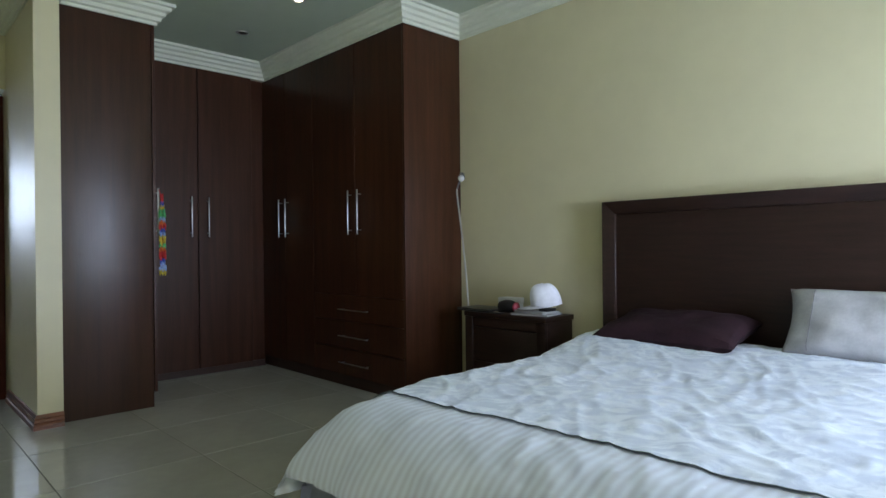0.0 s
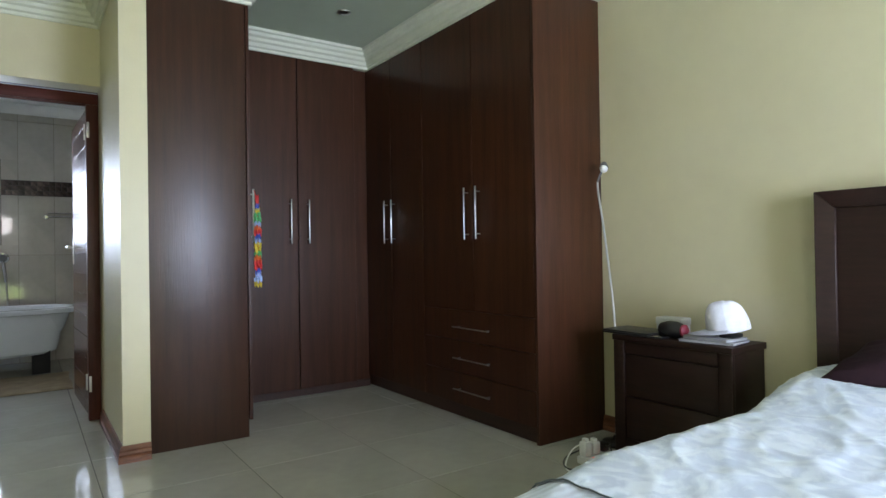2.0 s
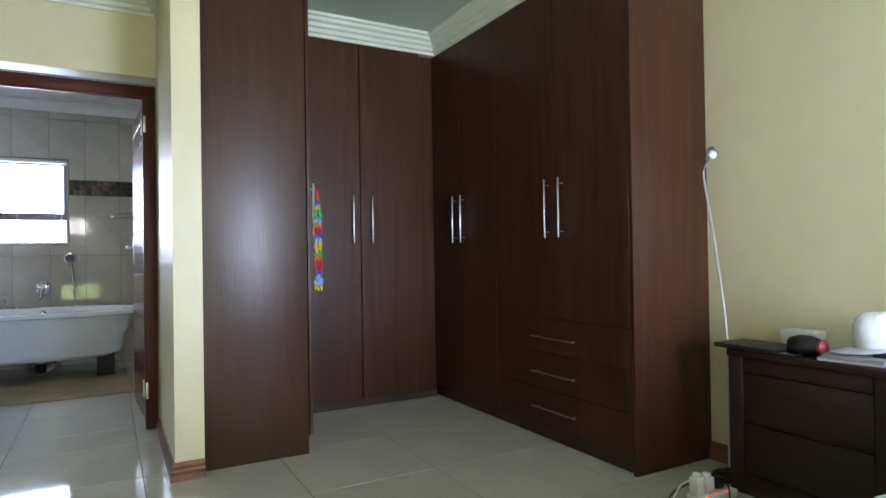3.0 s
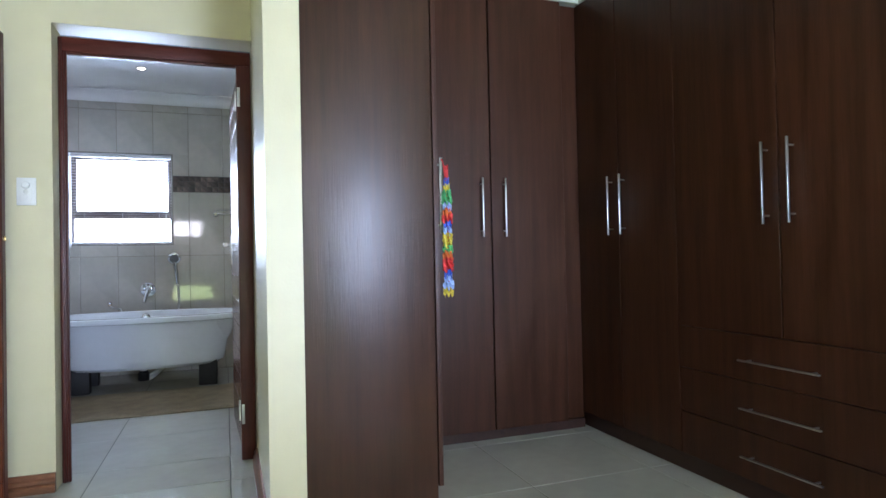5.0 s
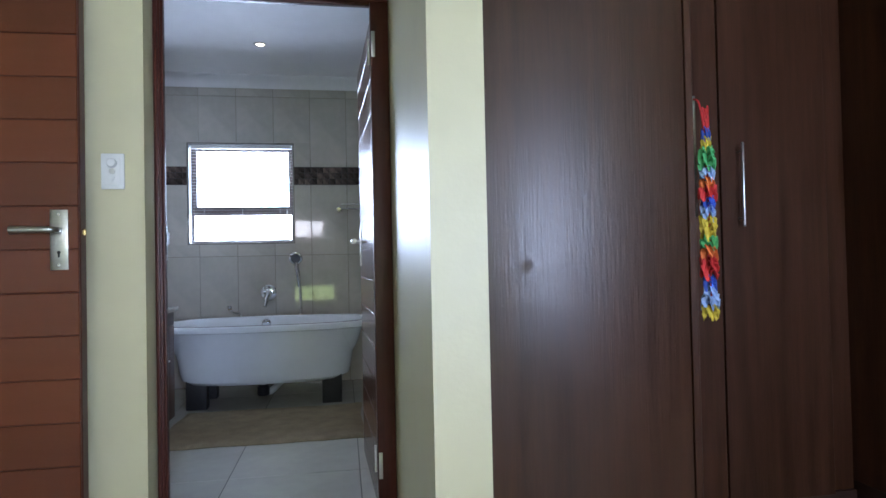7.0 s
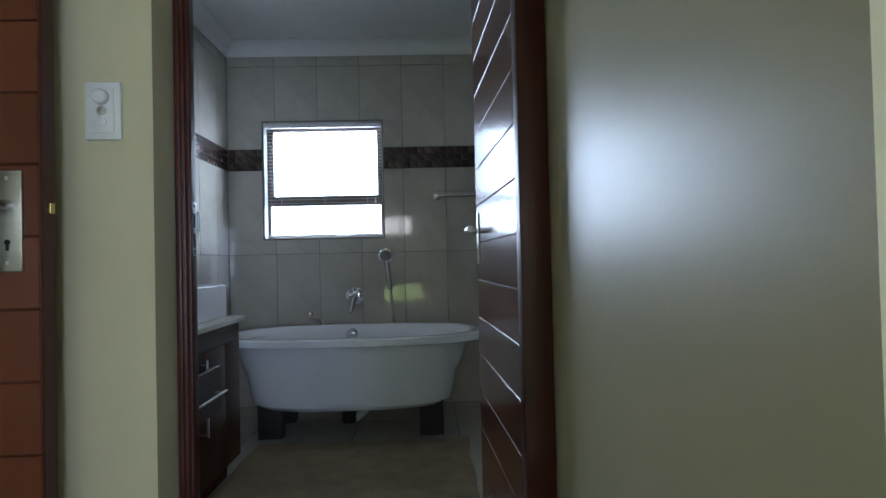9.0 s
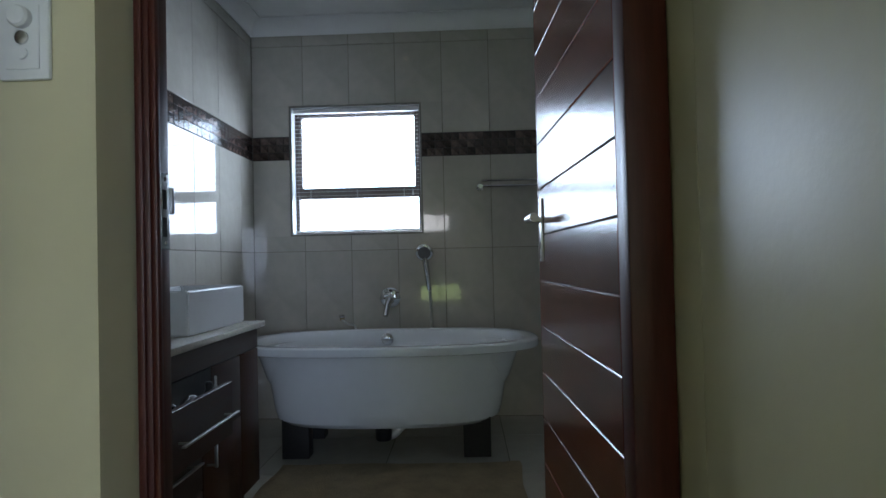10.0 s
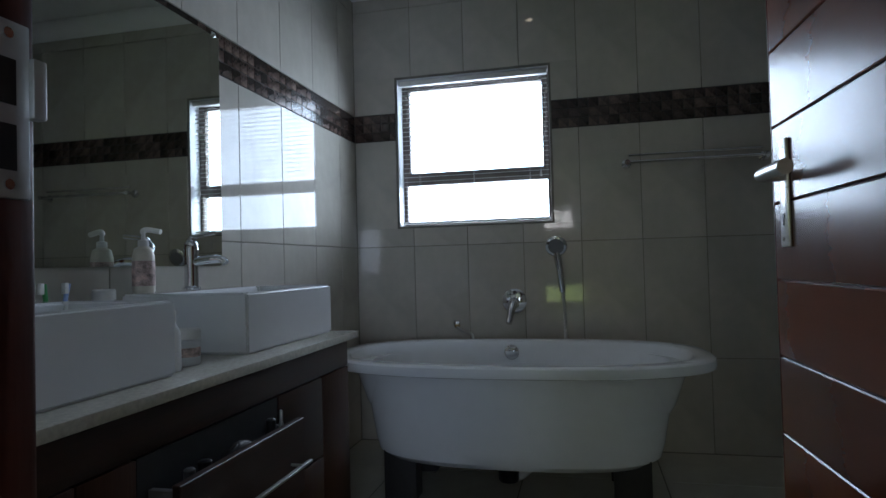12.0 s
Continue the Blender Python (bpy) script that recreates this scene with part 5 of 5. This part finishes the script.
hd.matrix_parent_inverse = shower.matrix_basis.inverted()
hd.matrix_basis = pose(BX + 0.085, 0.663, 1.065, 0, 18, 0)
part("face", lathe_bm([(0.040, 0.019), (0.040, 0.022), (0.0, 0.0225)], "x", (0, 0, 0), 24), MIDGREY, hd, "grey spray face").matrix_parent_inverse = Matrix.Identity(4)
part("grip", tube_bm([(BX + 0.078, 0.664, 1.03), (BX + 0.066, 0.676, 0.94), (BX + 0.06, 0.688, 0.82)], [0.021, 0.019, 0.014], 12), CHROME, shower)
part("hose", tube_bm(smooth_path([(BX + 0.06, 0.688, 0.82), (BX + 0.06, 0.694, 0.73), (BX + 0.075, 0.698, 0.64), (BX + 0.19, 0.702, 0.61), (BX + 0.25, 0.70, 0.52), (BX + 0.27, 0.70, 0.42)], 8), 0.0075, 8), STEEL, shower)

valve = thing("angle_valve", (BX, 0.116, 0.66), "small brass and chrome valve on the tiled wall", "valve")
part("body", tube_bm([(BX, 0.116, 0.645), (BX + 0.035, 0.116, 0.645)], 0.012, 12), BRASS, valve)
part("knob", lathe_bm([(0.018, 0), (0.02, 0.01), (0.016, 0.02)], at=(BX + 0.028, 0.116, 0.653)), CHROME, valve)
hose = thing("fill_hose", (BX + 0.03, 0.14, 0.63), "thin grey hose hanging from the valve into the tub", "hose")
part("hose", tube_bm(smooth_path([(BX + 0.032, 0.116, 0.64), (BX + 0.06, 0.16, 0.615), (BX + 0.17, 0.225, 0.612), (BX + 0.24, 0.24, 0.55), (BX + 0.27, 0.245, 0.45)], 8), 0.007, 8), STEEL, hose)

rail = thing("towel_rail", (BX, 1.35, 1.47), "chrome double towel rail on the tiled wall", "towel rail")
for y in (1.03, 1.68):
    part("bracket", lathe_bm([(0.024, 0), (0.024, 0.008), (0.011, 0.012), (0.010, 0.075), (0.014, 0.08)], "x", (BX, y, 1.475), 20), CHROME, rail)
part("bar", tube_bm([(BX + 0.068, 1.03, 1.475), (BX + 0.068, 1.68, 1.475)], 0.008, 10), CHROME, rail)
part("bar", tube_bm([(BX + 0.035, 1.04, 1.515), (BX + 0.035, 1.67, 1.515)], 0.006, 10), CHROME, rail)

MATM = [(-7.45, -0.02), (-6.60, 1.16)]


def mat_point(u, v):
    x, y = MATM[0][0] + (MATM[1][0] - MATM[0][0]) * u, MATM[0][1] + (MATM[1][1] - MATM[0][1]) * v
    e = min(u, 1 - u, v, 1 - v)
    n = noise.noise((x * 5, y * 5, 2.0))
    curl = 0.02 * max(0, (u - 0.0) * 0 + (v - 0.93) / 0.07) * max(0, 1 - abs(u - 0.12) / 0.2)
    return Vector((x + 0.012 * noise.noise((y * 4, 1, 0)), y + 0.012 * noise.noise((x * 4, 3, 0)), 0.004 + 0.010 * min(1, e / 0.03) + 0.004 * n + curl))


bm = grid_bm(mat_point, 50, 60)
bmesh.ops.recalc_face_normals(bm, faces=bm.faces[:])
bmesh.ops.solidify(bm, geom=bm.faces[:], thickness=0.004)
tagged(part("bath_mat", bm, MAT), "worn olive-brown woven bath mat on the floor", "bath mat")

# ---------- tiles ----------
BEV = 0.0015


def piece_mesh(d, material, cache={}):
    """A tile of size d with its face edges chamfered; alike tiles share one mesh."""
    key = (tuple(round(x, 4) for x in d), material.name)
    if key not in cache:
        me = bpy.data.meshes.new("tile")
        bm = box_bm([-x / 2 for x in d], [x / 2 for x in d], BEV, 1)
        bm.to_mesh(me)
        bm.free()
        me.materials.append(material)
        cache[key] = me
    return cache[key]


def piece(name, lo, hi, material, parent):
    ob = new(name, piece_mesh([b - a for a, b in zip(lo, hi)], material))
    ob.parent = parent
    ob.location = [(a + b) / 2 for a, b in zip(lo, hi)]
    return ob


def cells(us, zs, hole=None):
    """Rectangles of a grid, cut round a hole (u0, u1, z0, z1)."""
    for ua, ub in zip(us, us[1:]):
        for za, zb in zip(zs, zs[1:]):
            if not hole or ub <= hole[0] or ua >= hole[1] or zb <= hole[2] or za >= hole[3]:
                yield ua, ub, za, zb
                continue
            h0, h1, k0, k1 = hole
            if za < k0:
                yield ua, ub, za, k0
            if zb > k1:
                yield ua, ub, k1, zb
            a, b = max(za, k0), min(zb, k1)
            if ua < h0:
                yield ua, h0, a, b
            if ub > h1:
                yield h1, ub, a, b


G = 0.0015
ROWS_Z = [0.0, 0.476, 1.087, 1.690]
UPPER_Z = [1.842, 2.44, 2.515]
WIN = (-0.218, 0.655, 1.188, 2.047)
for zs in (ROWS_Z, UPPER_Z):
    us = [BY, -0.122, 0.183, 0.488, 0.793, 1.10, 1.408, 1.735, BYN]
    for ua, ub, za, zb in cells(us, zs, WIN):
        ga, gb = (G if ua in us else 0), (G if ub in us else 0)
        ha, hb = (G if za in zs else 0), (G if zb in zs else 0)
        piece("tile", (BX - T + 0.0005, ua + ga, za + ha), (BX, ub - gb, zb - hb), WTILE, wall_window)
    for ua, ub, za, zb in cells([BX + 0.001, -8.13, -7.81, -7.485, -7.15, -6.82, -6.495, -6.17, -5.845, DIVB], zs):
        piece("tile", (ua + G, BY - T + 0.0005, za + G), (ub - G, BY, zb - G), WTILE, wall_mirror)
    for ua, ub, za, zb in cells([BX + 0.001, -8.05, -7.745, -7.44, -7.135, -6.83, -6.525, -6.22, -5.915, DIVB], zs):
        piece("tile", (ua + G, BYN, za + G), (ub - G, BYN + T - 0.0005, zb - G), WTILE, wall_bath_end)
    for ua, ub, za, zb in cells([BY + 0.001, -0.15, 0.15, 0.45, 0.75, 1.05, 1.35, 1.65, BYN], zs, (0.350, 1.251, -1, 2.142)):
        piece("tile", (DIVB, ua + G, za + G), (DIVB + 0.0025, ub - G, zb - G), WTILE, wall_bath_door)
BAND = [1.691, 1.7414, 1.7918, 1.841]
mos_rng = random.Random(11)


def mosaic(a, b, hole=None):
    """Rows of marble pieces of mixed widths along a band."""
    n = round((b - a) / 0.052)
    for za, zb in zip(BAND, BAND[1:]):
        k = 0
        while k < n:
            w = min(n - k, mos_rng.choice((1, 1, 1, 2)))
            yield from cells([a + (b - a) * k / n, a + (b - a) * (k + w) / n], [za, zb], hole)
            k += w


part("grout_band", wall_with_holes("x", BX - T - 0.001, T - 0.0015, BY, BYN, 1.6915, 1.8405, [(WIN[0], WIN[1], 1.6, 1.9)]), MGROUT, wall_window, smooth=False)
part("grout_band", box_bm((BX + 0.002, BY - T - 0.001, 1.6915), (DIVB, BY - 0.0025, 1.8405)), MGROUT, wall_mirror, smooth=False)
part("grout_band", box_bm((BX + 0.002, BYN + 0.0025, 1.6915), (DIVB, BYN + T + 0.001, 1.8405)), MGROUT, wall_bath_end, smooth=False)
for ua, ub, za, zb in mosaic(BY, BYN, WIN):
    piece("mosaic_tile", (BX - T + 0.0005, ua + G, za + G), (BX + 0.001, ub - G, zb - G), MOSAIC, wall_window)
for ua, ub, za, zb in mosaic(BX + 0.002, DIVB):
    piece("mosaic_tile", (ua + G, BY - T + 0.0005, za + G), (ub - G, BY + 0.001, zb - G), MOSAIC, wall_mirror)
for ua, ub, za, zb in mosaic(BX + 0.002, DIVB):
    piece("mosaic_tile", (ua + G, BYN - 0.001, za + G), (ub - G, BYN + T - 0.0005, zb - G), MOSAIC, wall_bath_end)
piece("mosaic_tile", (DIVB, BY, 1.691), (DIVB + 0.003, 0.350, 1.841), MOSAIC, wall_bath_door)
piece("mosaic_tile", (DIVB, 1.251, 1.691), (DIVB + 0.003, BYN, 1.841), MOSAIC, wall_bath_door)

FX = [-8.355, -7.93, -7.31, -6.69, -6.07, DIVB, -5.125, -4.505, -3.885, -3.265, -2.645, -2.025, -1.405, -0.785, -0.165, 0.455, EAST]
FY = [SOUTH, -0.12, 0.50, 1.12, 1.75, 2.37, 2.99, NORTH]
for xa, xb in zip(FX, FX[1:]):
    for ya, yb in zip(FY, FY[1:]):
        if xb <= DIVB + 0.001 and ya < BY:
            ya = BY
        if xb <= DIVB + 0.001:
            yb = min(yb, BYN)
            if yb <= ya:
                continue
        piece("floor_tile", (xa + 0.0018, ya + 0.0018, -0.003), (xb - 0.0018, yb - 0.0018, 0.0), FTILE, floor)
